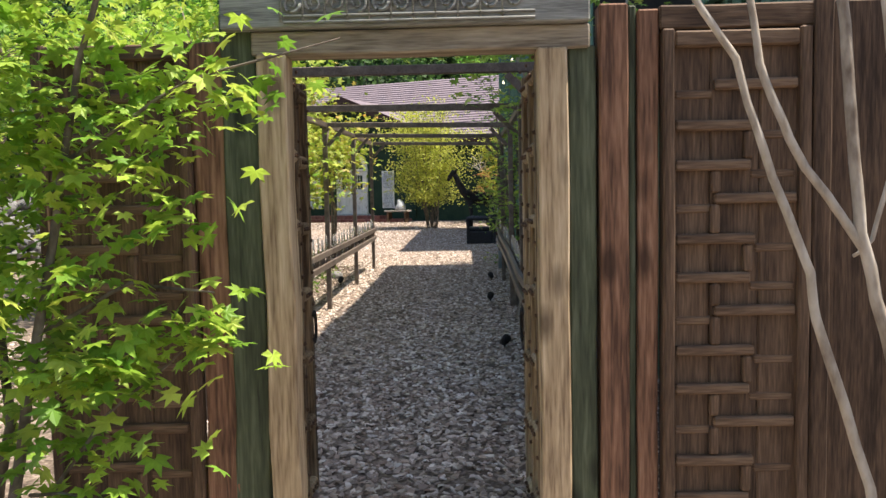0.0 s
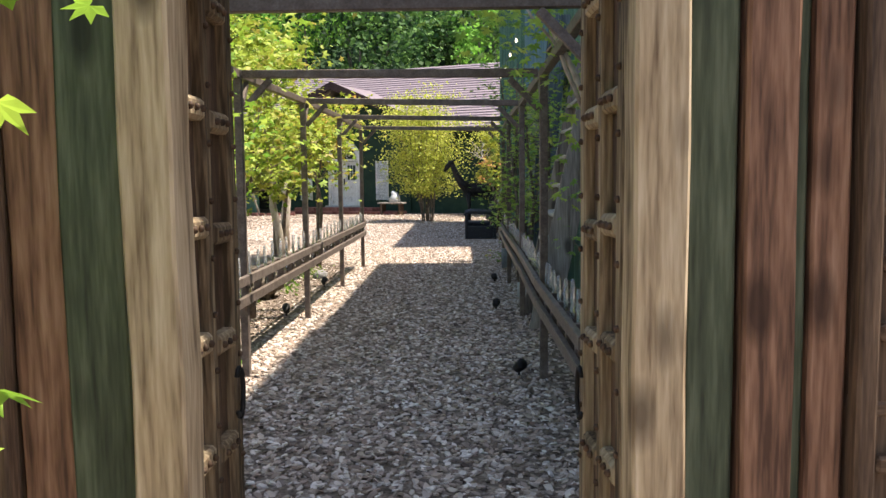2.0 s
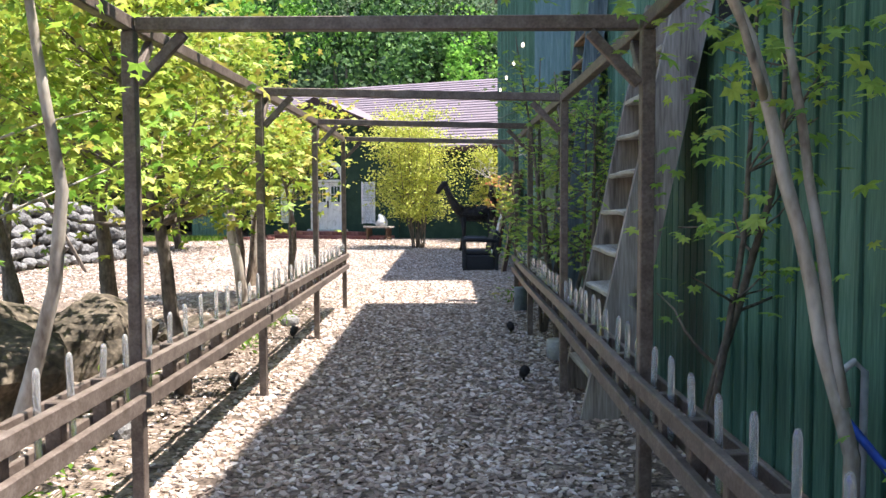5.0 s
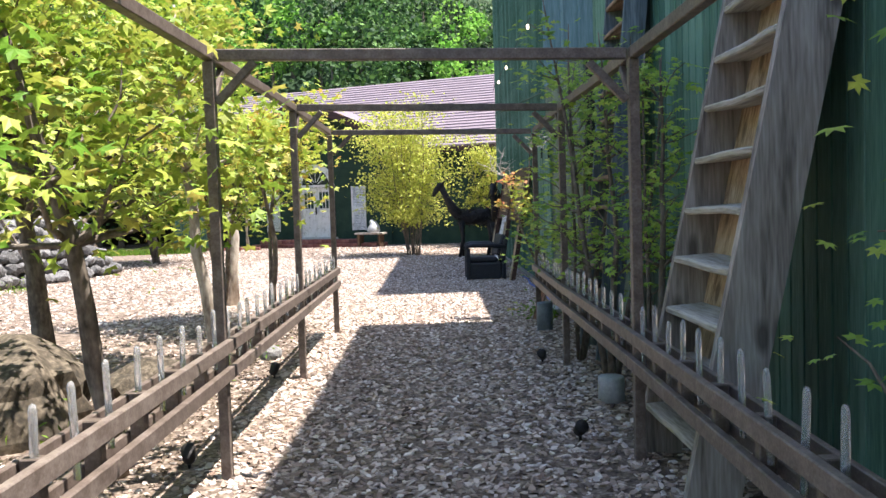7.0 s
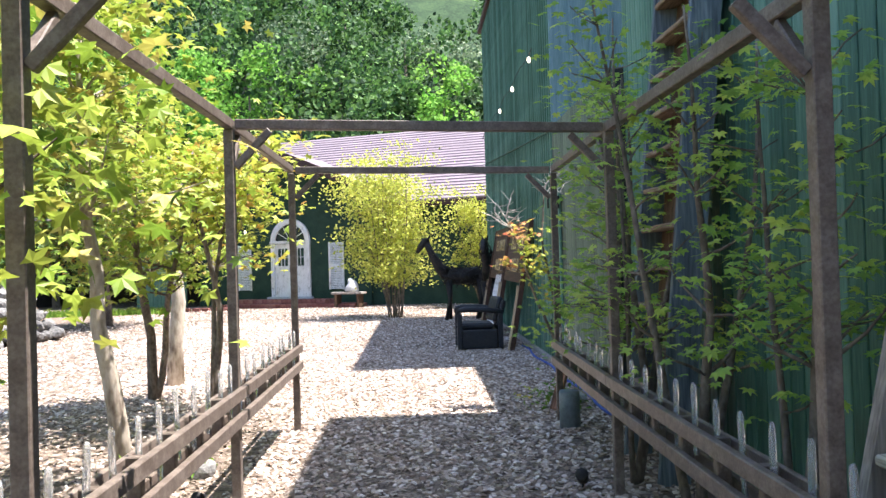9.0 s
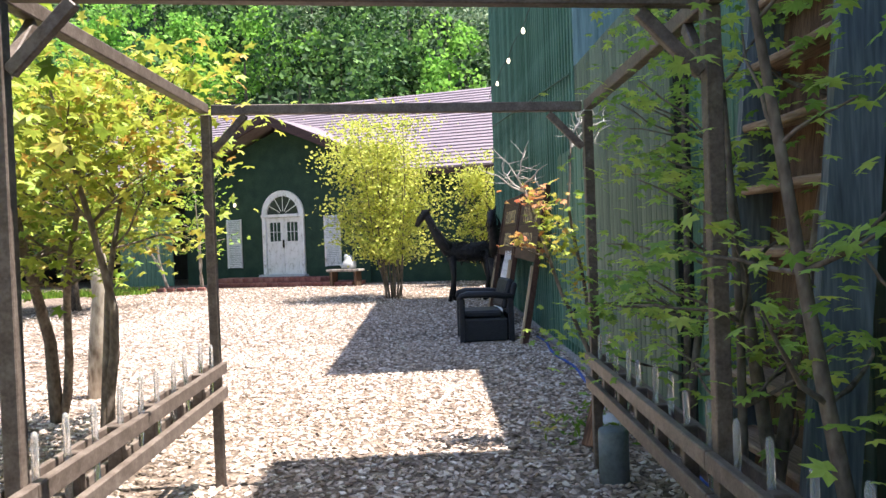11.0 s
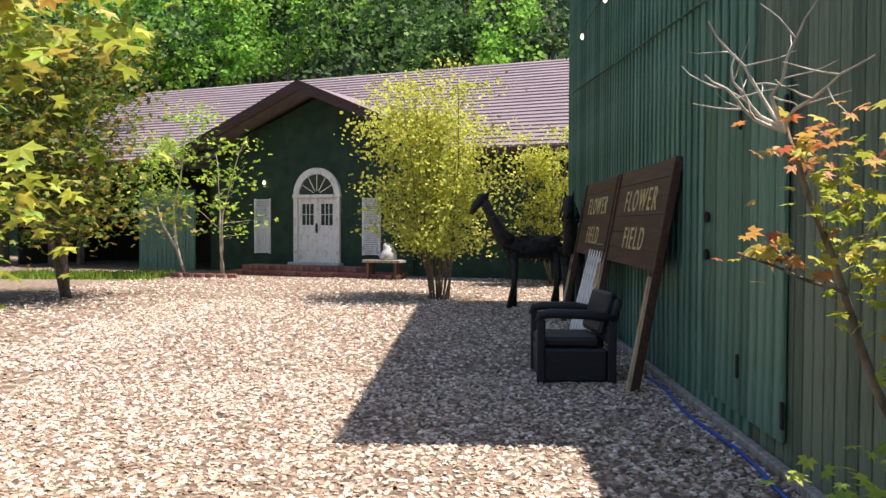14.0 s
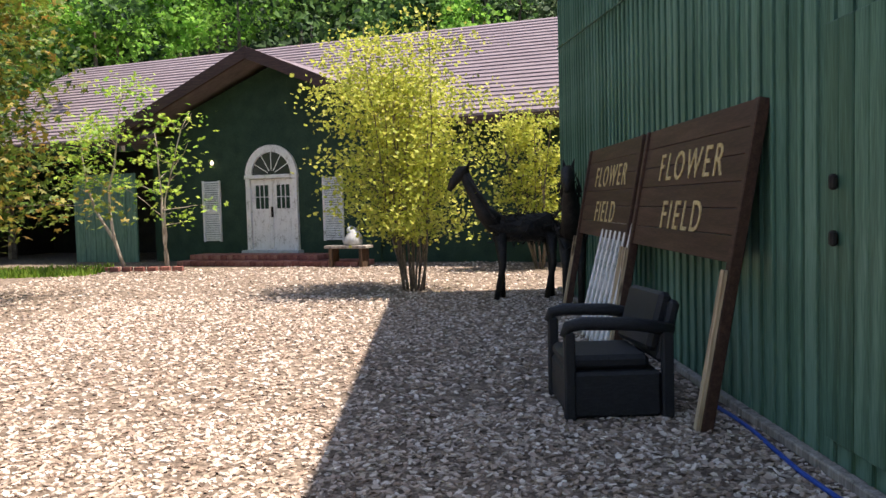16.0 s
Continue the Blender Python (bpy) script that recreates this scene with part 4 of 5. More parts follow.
# string of bulbs on the hall
string = empty("bulb_string", pose(0, 0, 0), "string of small bulbs along the green hall", "string lights")
cord = [(1.2, 19 + i * .45, 4.44 - .03 * math.sin(i * 1.4)) for i in range(20)]
part("cord", mesh_of("cord", *tube_data(cord, [.006] * 20, 4), M_BLACK), string)
for y in (19.3, 21.35, 23.4, 25.5):
    part("bulb", mesh_of("bulb", *tube_data([(1.2, y, 4.40), (1.2, y, 4.385), (1.2, y, 4.34), (1.2, y, 4.31)], [.008, .02, .03, .01], 8), M_BULB, True), string)

# low bench with a white pot beside the porch
bench = empty("bench", pose(-2.75, 34.0, 0, 0, 0, -22), "low dark wooden bench in front of the house", "bench")
part("seat", box_mesh("seat", (1.1, 0.42, 0.07), M_GREYPLANK, 0.01), bench, pose(0, 0, 0.47))
for x in (-.4, .4):
    part("leg", box_mesh("leg", (0.09, 0.36, 0.44), M_DARKWOOD, 0.01), bench, pose(x, 0, 0.22))
orn = empty("stone_ornament", pose(-2.65, 34.0, 0.505), "pale rounded stone ornament sitting on the bench", "ornament")
part("stone", mesh_of("stone", *tube_data([(0, 0, 0), (0, 0, .07), (.03, 0, .2), (.0, 0, .33), (-.07, 0, .41), (-.08, 0, .45)], [.2, .24, .2, .13, .08, .02], 12), M_GREYPL, True), orn)

# ---- stones on the left of the path ----
def stone_mesh(name, mat, seed, rough=0.28, sub=2):
    bm = bmesh.new()
    bmesh.ops.create_icosphere(bm, subdivisions=sub, radius=1)
    for v in bm.verts:
        q = v.co * 1.1 + Vector((seed * 5.1, 0, 0))
        v.co *= 1 + rough * noise.noise(q) + rough * .5 * noise.noise(q * 2.7)
        v.co.z *= 0.75
    me = bpy.data.meshes.new(name)
    bm.to_mesh(me)
    bm.free()
    me.materials.append(mat)
    return me


rng = random.Random(21)
for i, (x, y, s) in enumerate(((-2.85, 7.4, .42), (-3.3, 8.9, .6), (-3.3, 10.6, .55), (-3.9, 9.8, .6), (-2.5, 11.0, .3), (-2.9, 6.2, .4))):
    me = stone_mesh("boulder", M_ROCK, i, 0.4, 3)
    ob = part("boulder", me, None, pose(x, y, s * .35, 0, 0, rng.uniform(0, 360)) @ Matrix.Scale(s, 4))
    tagged(ob, "mossy brown garden boulder resting on the soil", "boulder", "boulders behind the rail")
for x, y, s in ((-1.78, 7.02, .07), (-2.05, 12.9, .1), (-2.2, 8.5, .08)):
    tagged(part("cobble", stone_mesh("cobble", M_STONE, x, .3, 2), None, pose(x, y, s * .4) @ Matrix.Scale(s, 4)), "small grey stone lying on the gravel", "stone", "small stones")

wall = empty("stone_wall", pose(0, 0, 0), "rough bank of piled grey field stones", "stone wall", kind="structure")
shapes = [stone_mesh("stone", M_STONE, 40 + k, .35, 2) for k in range(6)]
core = Pile()
core.add([(-10.6, 14, 0), (-8.1, 24.8, 0), (-9.0, 25, 1.2), (-11.4, 14, 1.3), (-14, 25, 1.3), (-14, 14, 1.3)], [(0, 1, 2, 3), (3, 2, 4, 5)])
part("bank", core.mesh("bank", M_SOIL), wall)
for row in range(6):
    for k in range(48):
        a = (k + .5 * (row % 2)) / 48
        x, y = -10.5 + 2.4 * a - row * .15, 14 + 10.8 * a
        s = rng.uniform(.12, .21)
        part("stone", rng.choice(shapes), wall, pose(x + rng.gauss(0, .05), y, .12 + row * .225 + rng.gauss(0, .04), rng.uniform(-20, 20), rng.uniform(-20, 20), rng.uniform(0, 360)) @ Matrix.Scale(s, 4))
for x, y in ((-7.6, 20.2), (-8.6, 17.6)):
    tagged(span("tree_prop", (x, y, 0), (x - 1.1, y - .1, 2.1), (.06, .06), M_BARK), "thin wooden pole leaning over the stone bank", "pole", "leaning poles")
lit = random.Random(31)
litter = Pile()
for _ in range(2600):
    put_leaf(litter, LEAF_SLIM, (-1.9 - abs(lit.gauss(0, 1.0)), lit.uniform(5.5, 15), .012 + lit.uniform(0, .012)), lit.uniform(.04, .09), lit, .15)
tagged(part("leaf_litter", litter.mesh("leaf_litter", M_SOIL)), "dry brown fallen leaves under the maples", "fallen leaves", kind="stuff")
kerb = empty("brick_edging", pose(0, 0, 0), "row of old bricks edging the gravel", "edging")
for k in range(16):
    part("brick", box_mesh("brick", (.24, .12, .12), M_BRICK, .01), kerb, pose(-11.6 + k * .32, 35.0 - k * .06, .05, 0, 0, -10 + rng.uniform(-8, 8)))

# ---- trees ----
green, yel, deep = "green maple tree with bright spring leaves", "maple with yellow green leaves, sunlit", "slender maple with deep green leaves beside the wall"
tree("maple_tree", (-3.75, 12.1, 0), 1, 3.3, 1.6, 3600, .12, M_MAPLE_Y, 1, yel, low=.45, radius=.10, sprays=44, group="maples")
tree("maple_tree", (-3.45, 16.3, 0), 2, 3.7, 1.05, 2300, .11, M_MAPLE_Y, 2, "forked maple with yellow leaves and orange tips", low=.35, radius=.065, sprays=44, group="maples")
tree("maple_tree", (-2.35, 14.5, 0), 2, 2.9, .95, 1500, .09, M_MAPLE_O, 3, "maple with yellow and orange leaves, sunlit", low=.5, radius=.05, sprays=26, group="maples")
tree("maple_tree", (-2.25, 7.0, 0), 3, 3.6, 1.0, 2000, .075, M_MAPLE, 4, "slender three-stemmed maple with fresh green leaves", bark=M_PALEBARK, low=.42, radius=.04, sprays=26, group="maples")
tree("maple_tree", (-2.22, 9.62, 0), 1, 3.2, 1.25, 2600, .09, M_MAPLE_Y, 5, yel, low=.45, radius=.065, sprays=36, group="maples")
tree("maple_tree", (-2.56, 12.9, 0), 1, 3.5, 1.1, 1500, .09, M_MAPLE_Y, 6, yel, bark=M_PALEBARK, low=.5, radius=.07, sprays=26, group="maples")
tree("maple_tree", (-5.0, 12.5, 0), 2, 4.6, 1.9, 2600, .12, M_MAPLE, 7, green, low=.4, radius=.09, sprays=40, group="maples")
tree("maple_tree", (-4.6, 9.0, 0), 2, 4.4, 1.7, 2200, .11, M_MAPLE, 8, green, low=.4, radius=.07, sprays=36, group="maples")
tree("maple_tree", (-8.3, 28.2, 0), 3, 6.0, 2.3, 9000, .13, M_MAPLE_S, 9, "spreading maple with olive green and orange leaves", low=.27, radius=.09, sprays=44, group="maples")
tree("maple_tree", (-10.8, 26.4, 0), 2, 6.4, 2.4, 8000, .14, M_MAPLE_S, 10, "dense olive green maple beside the yard", low=.25, radius=.10, sprays=40, group="maples")
tree("maple_tree", (-8.2, 34.6, 0), 2, 4.9, 1.3, 900, .13, M_MAPLE, 11, "thin pale-stemmed maple before the house", bark=M_PALEBARK, low=.4, radius=.055, sprays=20, group="maples")
tree("maple_tree", (-7.2, 34.6, 0), 2, 4.3, 1.2, 420, .13, M_MAPLE, 12, "thin pale-stemmed maple before the house", bark=M_PALEBARK, low=.3, radius=.05, sprays=18, group="maples")
tree("yellow_shrub", (-1.1, 28.4, 0), 14, 4.5, 1.15, 15000, .064, M_BAMBOO, 13, "tall many-stemmed shrub with yellow green leaves", "shrub", low=.24, radius=.026, sprays=170, flat=.7, bend=.07, leaf=LEAF_CLUMP)
tree("yellow_shrub", (1.5, 32.0, 0), 6, 4.0, .75, 5200, .068, M_BAMBOO, 14, "many-stemmed shrub with bright green leaves", "shrub", low=.2, radius=.035, sprays=70, flat=.7, bend=.07, leaf=LEAF_CLUMP)
for i, (x, y, n, hh, cr, lv) in enumerate(((.72, 12.35, 3, 3.2, .55, 950), (.98, 13.7, 2, 3.4, .68, 1250), (.80, 10.35, 2, 2.9, .5, 600), (.95, 7.8, 2, 3.0, .6, 500), (.80, 11.35, 3, 3.2, .5, 750))):
    tree("maple_tree", (x, y, 0), n, hh, cr, lv, .062, M_MAPLE_D, 20 + i, deep, low=.25, radius=.034, sprays=40, lean=(.0, 0), bend=.07, flat=.28, group="wall maples", leaf=LEAF_NEAR)


def bent_tree(name, paths, mat, label, leaves=(), cat="tree", group=""):
    """A tree given by a few limbs (points, start and end radius), with leafy sprays (centre, spread, count, size, material)."""
    root = empty(name, pose(0, 0, 0), label, cat, group)
    wood = Pile()
    for pts, r0, r1 in paths:
        fine = []
        pts = [Vector(p) for p in pts]
        for a, b in zip(pts, pts[1:]):
            fine += [a.lerp(b, k / 4) + noise.noise_vector(a.lerp(b, k / 4) * 6) * .012 for k in range(4)]
        fine.append(pts[-1])
        n = len(fine)
        wood.add(*tube_data(fine, [(r0 + (r1 - r0) * i / (n - 1)) * (1 + .12 * noise.noise(Vector((i * .9, r0 * 50, 0)))) for i in range(n)], 9))
    part("trunk", wood.mesh("trunk", mat, True), root)
    rng = random.Random(len(paths) * 7 + len(leaves))
    for mat_l in {id(l[4]): l[4] for l in leaves}.values():
        pile = Pile()
        for c, s, n, size, m in leaves:
            if m is not mat_l:
                continue
            for _ in range(n):
                q = Vector(c) + Vector((rng.gauss(0, s[0]), rng.gauss(0, s[1]), rng.gauss(0, s[2])))
                put_leaf(pile, LEAF_NEAR, q, size * rng.uniform(.65, 1.25), rng, .38)
        part("foliage", pile.mesh("foliage", mat_l), root)
    return root


bent_tree("maple_tree", [([(.97, 6.15, -.05), (.95, 6.2, .6), (.80, 6.25, 1.3), (.66, 6.3, 1.9), (.40, 6.4, 2.5), (.1, 6.5, 2.9)], .028, .014),
                         ([(.93, 6.2, .75), (.86, 6.25, 1.3), (.78, 6.3, 1.9), (.75, 6.4, 2.6)], .02, .01),
                         ([(.7, 6.28, 1.7), (.5, 6.1, 2.1), (.3, 5.9, 2.3)], .015, .006)], M_PALEBARK,
          "leaning maple trunk with deep green leaves over the path",
          [((.45, 6.4, 2.35), (.3, .35, .18), 260, .07, M_MAPLE_D), ((.85, 6.6, 1.75), (.25, .4, .3), 150, .07, M_MAPLE_D), ((.2, 6.6, 2.6), (.4, .4, .15), 200, .07, M_MAPLE_D)], group="wall maples")
bent_tree("maple_tree", [([(1.12, 5.2, -.05), (1.1, 5.2, .8), (1.02, 5.3, 1.4), (.86, 5.45, 1.9), (.72, 5.6, 2.3), (.6, 5.7, 2.9)], .042, .026),
                         ([(.9, 5.42, 1.8), (1.1, 5.7, 2.3), (1.2, 5.9, 2.8)], .02, .008)], M_PALEBARK,
          "thick leaning maple trunk between rail and wall", [((.7, 5.9, 2.75), (.4, .4, .2), 220, .07, M_MAPLE_D), ((1.1, 5.9, 1.5), (.15, .3, .3), 50, .07, M_MAPLE_D)], group="wall maples")
red_maple = bent_tree("maple_tree", [([(.78, 14.98, -.05), (.77, 15.0, .5), (.58, 15.05, 1.0), (.42, 15.1, 1.5), (.36, 15.15, 1.72)], .02, .006),
                         ([(.77, 15.0, .45), (.73, 15.0, 1.0), (.64, 15.05, 1.6), (.68, 15.1, 2.02)], .016, .006),
                         ([(.5, 15.05, 1.25), (.3, 15.1, 1.33), (.2, 15.1, 1.36)], .006, .003)], M_BARK,
          "small maple with red, orange and yellow leaves",
          [((.40, 15.05, 1.66), (.10, .10, .05), 60, .05, M_MAPLE_R), ((.30, 15.1, 1.36), (.09, .08, .03), 34, .05, M_MAPLE_R), ((.52, 15.05, 1.50), (.08, .10, .09), 90, .05, M_MAPLE_O),
           ((.60, 15.05, 1.30), (.07, .10, .09), 80, .05, M_MAPLE_O), ((.70, 15.05, 1.08), (.05, .08, .07), 40, .05, M_MAPLE_O), ((.66, 15.0, .72), (.14, .12, .07), 45, .055, M_MAPLE_D), ((.42, 14.9, .14), (.10, .1, .05), 16, .05, M_MAPLE_O)], group="wall maples")
# bare silver twigs over the small red maple
tw = Pile()
rngt = random.Random(3)
for (sx, sy, sz), lean, count in (((.36, 15.15, 1.71), -.7, 5), ((.68, 15.1, 2.0), .45, 4)):
    for _ in range(count):
        b, r = limb(rngt, (sx, sy, sz), (lean + rngt.gauss(0, .35), rngt.uniform(-.4, .4), rngt.uniform(.15, .9)), rngt.uniform(.28, .48), .007, .0025, 7, .25, .04)
        tw.add(*tube_data(b, r, 5, False))
        for k in (2, 3, 4, 5):
            c, rr = limb(rngt, b[k], (rngt.gauss(0, 1), rngt.gauss(0, 1), rngt.gauss(.4, .5)), .15, .0035, .0012, 4, .25)
            tw.add(*tube_data(c, rr, 4, False))
part("bare_twigs", tw.mesh("bare_twigs", M_TWIG, True), red_maple, label="bare silvery dead twigs")
stump = empty("cut_trunk", pose(-3.5, 17.3, 0), "cut pale tree trunk with peeling bark", "tree trunk")
part("trunk", mesh_of("trunk", *tube_data([(0, 0, -.05), (.01, 0, .5), (.06, 0, 1.0), (.03, 0, 1.35), (.05, 0, 1.4)], [.11, .09, .085, .08, .05], 10), M_PALEBARK, True), stump)

tagged(span("timber_offcut", (.66, 14.75, .02), (.80, 14.88, .42), (.09, .035), M_REDWOOD), "short brown timber offcut leaning by the sapling", "timber")
tagged(part("paving_block", stone_mesh("paving_block", M_GREYPL, 3, .18, 2), None, pose(.93, 15.2, .05, 0, 0, 20) @ Matrix.Diagonal((.10, .17, .09, 1))), "pale broken block lying against the wall", "block")

# bushy maple before the gate, and bare stems
front = bent_tree("maple_shrub", [([(-1.45, 2.5, -.05), (-1.4, 2.4, .5), (-1.25, 2.4, 1.2), (-1.1, 2.35, 1.8), (-.9, 2.3, 2.3)], .022, .006),
                                  ([(-1.55, 2.4, -.05), (-1.45, 2.5, .7), (-1.5, 2.5, 1.5), (-1.35, 2.4, 2.2)], .02, .006),
                                  ([(-1.3, 2.45, 1.0), (-1.0, 2.4, 1.15), (-.75, 2.4, 1.12)], .008, .003),
                                  ([(-1.4, 2.45, .35), (-1.1, 2.4, .75), (-.85, 2.4, .95)], .008, .003),
                                  ([(-1.2, 2.38, 1.5), (-.8, 2.4, 1.75), (-.35, 2.4, 1.86)], .008, .002),
                                  ([(-1.35, 2.4, .5), (-1.2, 2.3, .55), (-1.0, 2.3, .5)], .007, .002),
                                  ([(-1.6, 2.6, -.05), (-1.7, 2.6, .8), (-1.75, 2.5, 1.6)], .02, .006)], M_BARK,
                  "leafy green maple shrub growing before the gate",
                  [((-.92, 2.38, 1.35), (.12, .06, .06), 34, .075, M_MAPLE), ((-1.2, 2.35, .62), (.2, .1, .1), 50, .08, M_MAPLE), ((-1.45, 2.4, 1.0), (.1, .1, .35), 90, .075, M_MAPLE), ((-1.25, 2.4, 1.55), (.22, .12, .14), 303, .075, M_MAPLE), ((-.85, 2.4, 1.72), (.2, .06, .07), 121, .07, M_MAPLE),
                   ((-1.35, 2.4, 1.15), (.2, .12, .12), 222, .075, M_MAPLE), ((-.80, 2.38, 1.0), (.1, .05, .07), 52, .075, M_MAPLE),
                   ((-1.05, 2.36, .92), (.13, .08, .07), 89, .085, M_MAPLE), ((-1.15, 2.3, .48), (.13, .06, .06), 56, .085, M_MAPLE),
                   ((-1.35, 2.45, .8), (.14, .1, .1), 101, .075, M_MAPLE_D), ((-1.5, 2.5, 1.9), (.25, .15, .16), 303, .075, M_MAPLE),
                   ((-1.05, 2.4, 2.1), (.25, .15, .1), 182, .07, M_MAPLE), ((-1.75, 2.6, 1.4), (.2, .2, .3), 222, .075, M_MAPLE)], cat="shrub")
bent_tree("bare_sapling", [([(1.18, 2.2, -.05), (1.15, 2.3, .53), (0.99, 2.3, 1.03), (0.97, 2.3, 1.16), (0.83, 2.3, 1.52), (0.76, 2.3, 1.76), (0.65, 2.3, 1.93), (0.57, 2.3, 2.1)], .016, .009),
                           ([(1.26, 2.2, -.05), (1.26, 2.28, .7), (1.12, 2.3, 1.22), (0.91, 2.3, 1.54), (0.83, 2.3, 1.74), (0.79, 2.3, 2.0), (0.76, 2.3, 2.2)], .016, .009),
                           ([(1.26, 2.26, .6), (1.21, 2.3, .88), (1.11, 2.3, 1.27), (1.08, 2.3, 1.54), (1.05, 2.3, 1.95), (1.03, 2.3, 2.2)], .019, .014),
                           ([(1.35, 2.3, -.05), (1.26, 2.3, 1.1), (1.20, 2.3, 1.62), (1.16, 2.3, 1.95), (1.11, 2.3, 2.2)], .015, .01),
                           ([(1.21, 2.3, 1.5), (1.15, 2.32, 1.25), (1.11, 2.34, 1.2)], .008, .005)], M_PALEBARK, "pale bare sapling stems before the gate")

# grass and weeds
gp = Pile()
rng = random.Random(12)
for _ in range(2600):
    x, y = rng.uniform(-13, -8.6), rng.uniform(33.2, 35.2)
    hh = rng.uniform(.08, .22)
    a = rng.uniform(0, 3.14)
    c, s = math.cos(a) * .025, math.sin(a) * .025
    gp.add([(x - c, y - s, 0), (x + c, y + s, 0), (x + rng.gauss(0, .05), y + rng.gauss(0, .05), hh)], [(0, 1, 2)])
for cx, cy in ((-2.1, 7.2), (-2.3, 11.5), (-2.2, 12.9), (-2.6, 10.0), (-8.3, 20.5), (.9, 15.3), (.75, 15.0)):
    for _ in range(90):
        put_leaf(gp, LEAF_SLIM, (cx + rng.gauss(0, .14), cy + rng.gauss(0, .18), abs(rng.gauss(.08, .08))), rng.uniform(.05, .1), rng, .6)
tagged(part("grass", gp.mesh("grass", M_GRASS)), "tufts of green grass and weeds", "grass", kind="stuff")

# ---- wooded hill behind ----
hp = Pile()
nx, ny = 40, 24
for j in range(ny):
    for i in range(nx):
        x, y = -70 + i * 3.6, 47 + j * 3.2
        hp.v.append((x, y, -1 + j * 2.3 + 1.5 * noise.noise(Vector((x * .08, y * .08, 0)))))
for j in range(ny - 1):
    for i in range(nx - 1):
        k = j * nx + i
        hp.f.append((k, k + 1, k + nx + 1, k + nx))
tagged(part("ground_hill", hp.mesh("ground_hill", M_HILL)), "wooded hillside behind the house", "hill", kind="structure")
rng = random.Random(77)


def woods(name, spots, mat, per, size, label):
    pile, wood = Pile(), Pile()
    for x, y, z, r in spots:
        blobs = [(Vector((x + rng.gauss(0, r * .5), y + rng.gauss(0, r * .5), z + rng.gauss(0, r * .5))), r * rng.uniform(.35, .6)) for _ in range(7)]
        wood.add(*tube_data([(x, y, max(0, (y - 48) * .7) - 1), (x, y, z)], [.18, .06], 6))
        for _ in range(per):
            c, s = rng.choice(blobs)
            d = Vector((rng.gauss(0, 1), rng.gauss(0, 1), rng.gauss(0, .8))).normalized() * s * rng.uniform(.75, 1.05)
            put_leaf(pile, LEAF_CLUMP, c + d, size * rng.uniform(.6, 1.4), rng, .8)
    ob = part(name, pile.mesh(name, mat))
    part("trunks", wood.mesh("trunks", M_BARK), ob)
    tagged(ob, label, "woods", kind="stuff")


def hill_spot(x, y, up, r):
    return (x, y, max(0, (y - 47) * .7) + up, r)


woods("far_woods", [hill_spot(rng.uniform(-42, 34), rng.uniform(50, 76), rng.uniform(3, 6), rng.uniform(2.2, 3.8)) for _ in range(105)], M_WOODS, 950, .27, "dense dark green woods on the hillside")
woods("far_woods", [hill_spot(rng.uniform(-20, 10), rng.uniform(49, 58), rng.uniform(4, 7), rng.uniform(1.8, 2.8)) for _ in range(13)], M_WOODS_L, 1300, .22, "bright green trees at the edge of the woods")
woods("far_woods", [hill_spot(x, y, 5.5, 2.6) for x, y in ((4, 57), (7, 59), (1, 61), (9, 55), (-8, 62))], M_WOODS_G, 1600, .2, "grey green trees on the hillside")
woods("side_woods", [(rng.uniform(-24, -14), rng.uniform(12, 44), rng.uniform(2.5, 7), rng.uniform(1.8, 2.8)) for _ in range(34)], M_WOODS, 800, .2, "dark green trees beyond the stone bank")
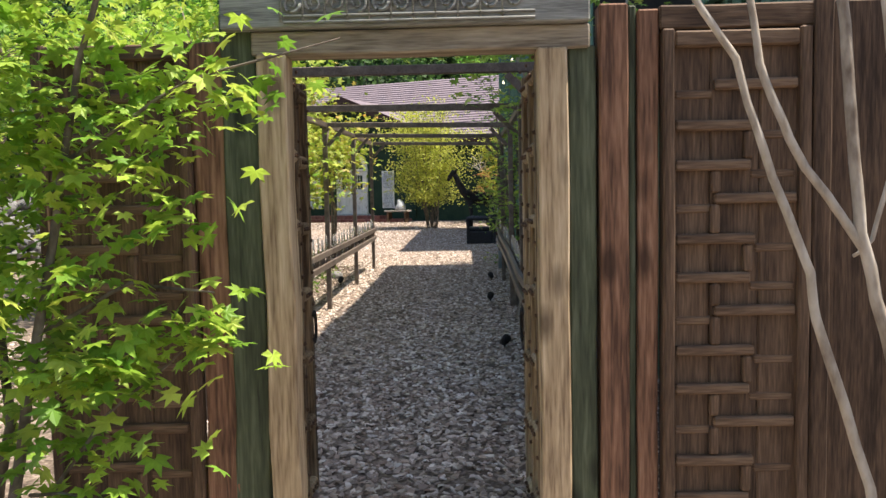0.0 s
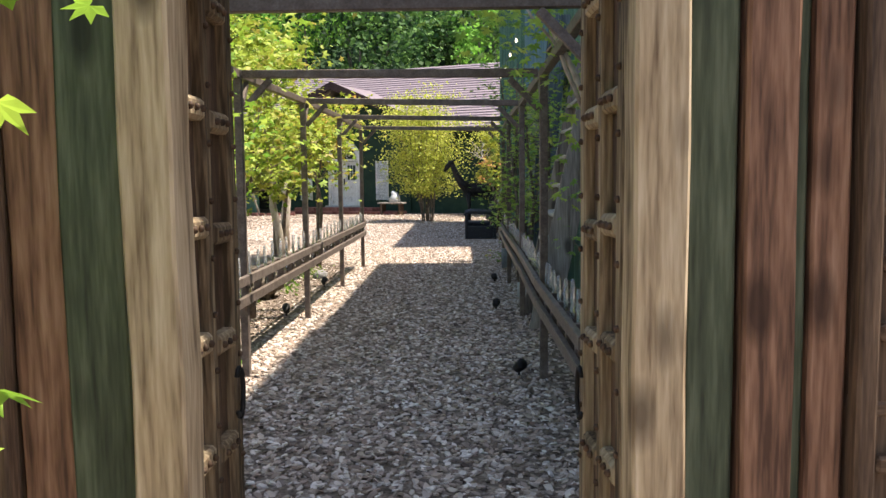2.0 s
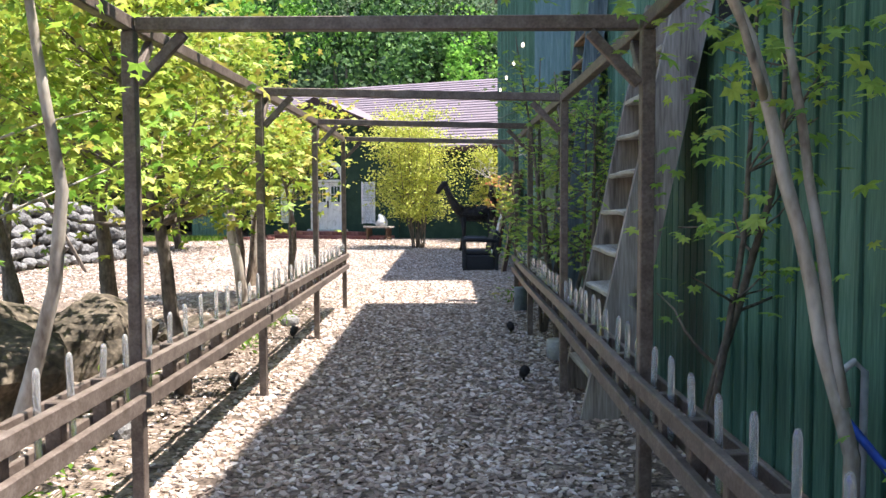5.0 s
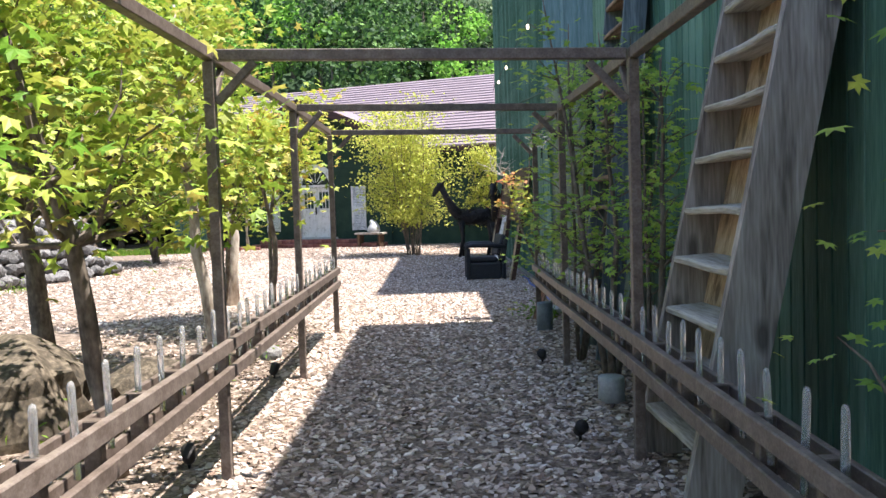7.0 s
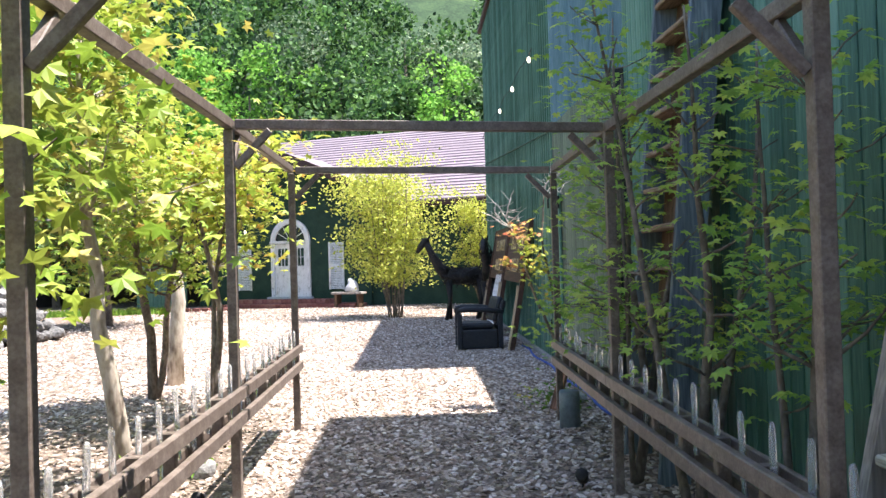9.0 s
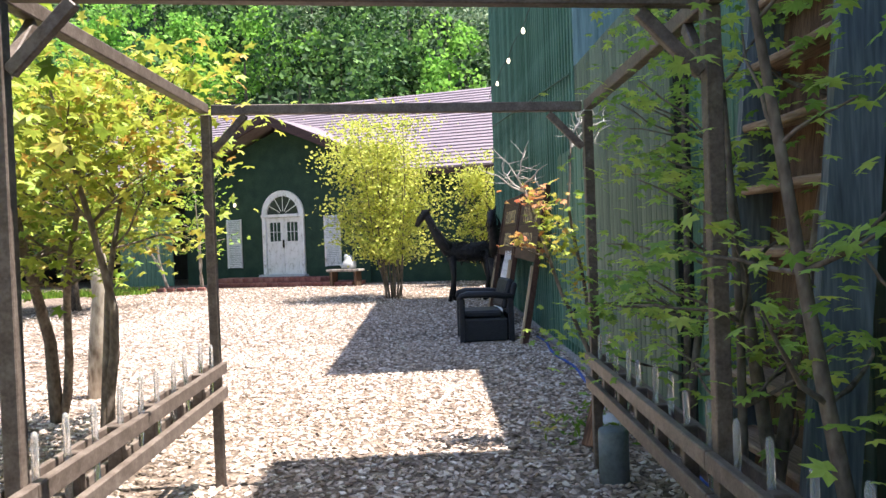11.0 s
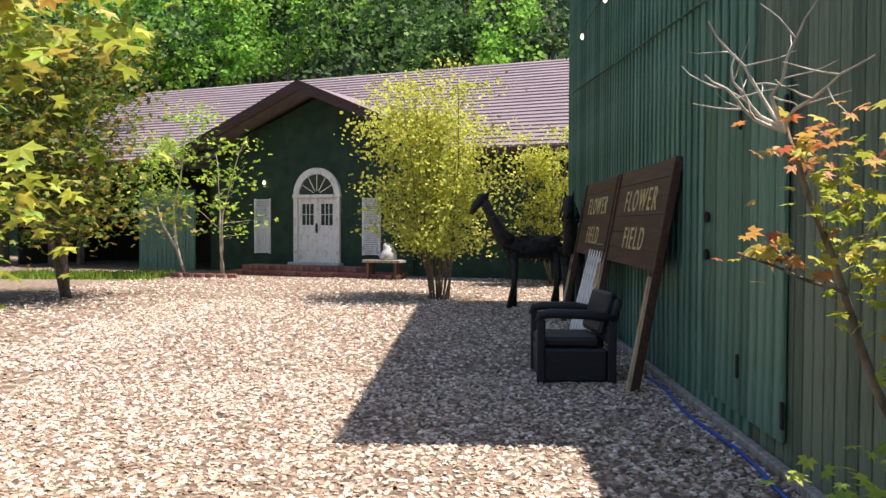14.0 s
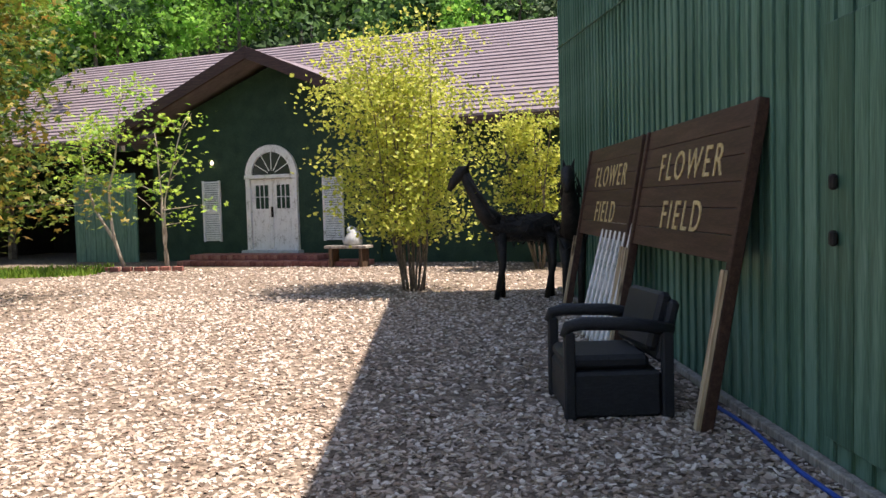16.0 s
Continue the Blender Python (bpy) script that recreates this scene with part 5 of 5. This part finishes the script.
woods("side_woods", [(rng.uniform(-13, -10.5), rng.uniform(14, 27), rng.uniform(2.5, 5), rng.uniform(.9, 1.5)) for _ in range(5)], M_WOODS_L, 700, .13, "bright green young trees above the stone bank")
# unseen trees added round the start; they only hold back light at the gate
woods("side_woods", [(x, y, z, 1.6) for x, y, z in ((-4, -4, 4.5), (-1, -6, 5.0), (3, -5, 4.5), (-6, -1, 4), (6, -3, 4), (-5, 2.0, 3.2))], M_WOODS, 420, .3, "dark green trees added out of view before the gate")

# ---- loose gravel chips ----
def chips(name, zones, seed, label):
    rng = random.Random(seed)
    pile = Pile()
    for x0, x1, y0, y1, n, s0, s1 in zones:
        for _ in range(n):
            x, y, s = rng.uniform(x0, x1), rng.uniform(y0, y1), rng.uniform(s0, s1)
            e = Euler((rng.gauss(0, .28), rng.gauss(0, .28), rng.uniform(0, 6.28))).to_matrix()
            c = Vector((x, y, s * .18))
            t = s * .16
            pts = [(-1, -.4), (.1, -.55), (1, -.1), (.35, .5), (-.7, .45)]
            pts = [(a * rng.uniform(.7, 1.1) * s, b * rng.uniform(.7, 1.2) * s) for a, b in pts]
            top = [c + e @ Vector((a, b, t)) for a, b in pts]
            low = [c + e @ Vector((a * 1.08, b * 1.08, -t)) for a, b in pts]
            pile.add(top + low, [(0, 1, 2, 3, 4)] + [(i, i + 5, (i + 1) % 5 + 5, (i + 1) % 5) for i in range(5)])
    tagged(part(name, pile.mesh(name, M_CHIP)), label, "gravel", kind="stuff")


chips("gravel_chips", [(-1.75, .6, 3.0, 8.5, 13000, .016, .031), (-1.8, 1.3, 8.5, 15.0, 13000, .017, .032), (-4.5, 1.3, 15.0, 20.5, 24000, .016, .03),
                       (-6, 1.28, 20.5, 28, 17000, .02, .034), (-9.5, 1.28, 28, 34.5, 5000, .028, .04), (-9, -4.5, 15, 28, 6000, .026, .04), (.55, 1.38, 3.6, 8.5, 1600, .014, .024),
                       (-4.5, -1.75, 5.5, 15, 6000, .014, .028), (-1.2, .9, .5, 3.0, 3000, .015, .03)], 9, "loose pale shell and stone chips over the ground")
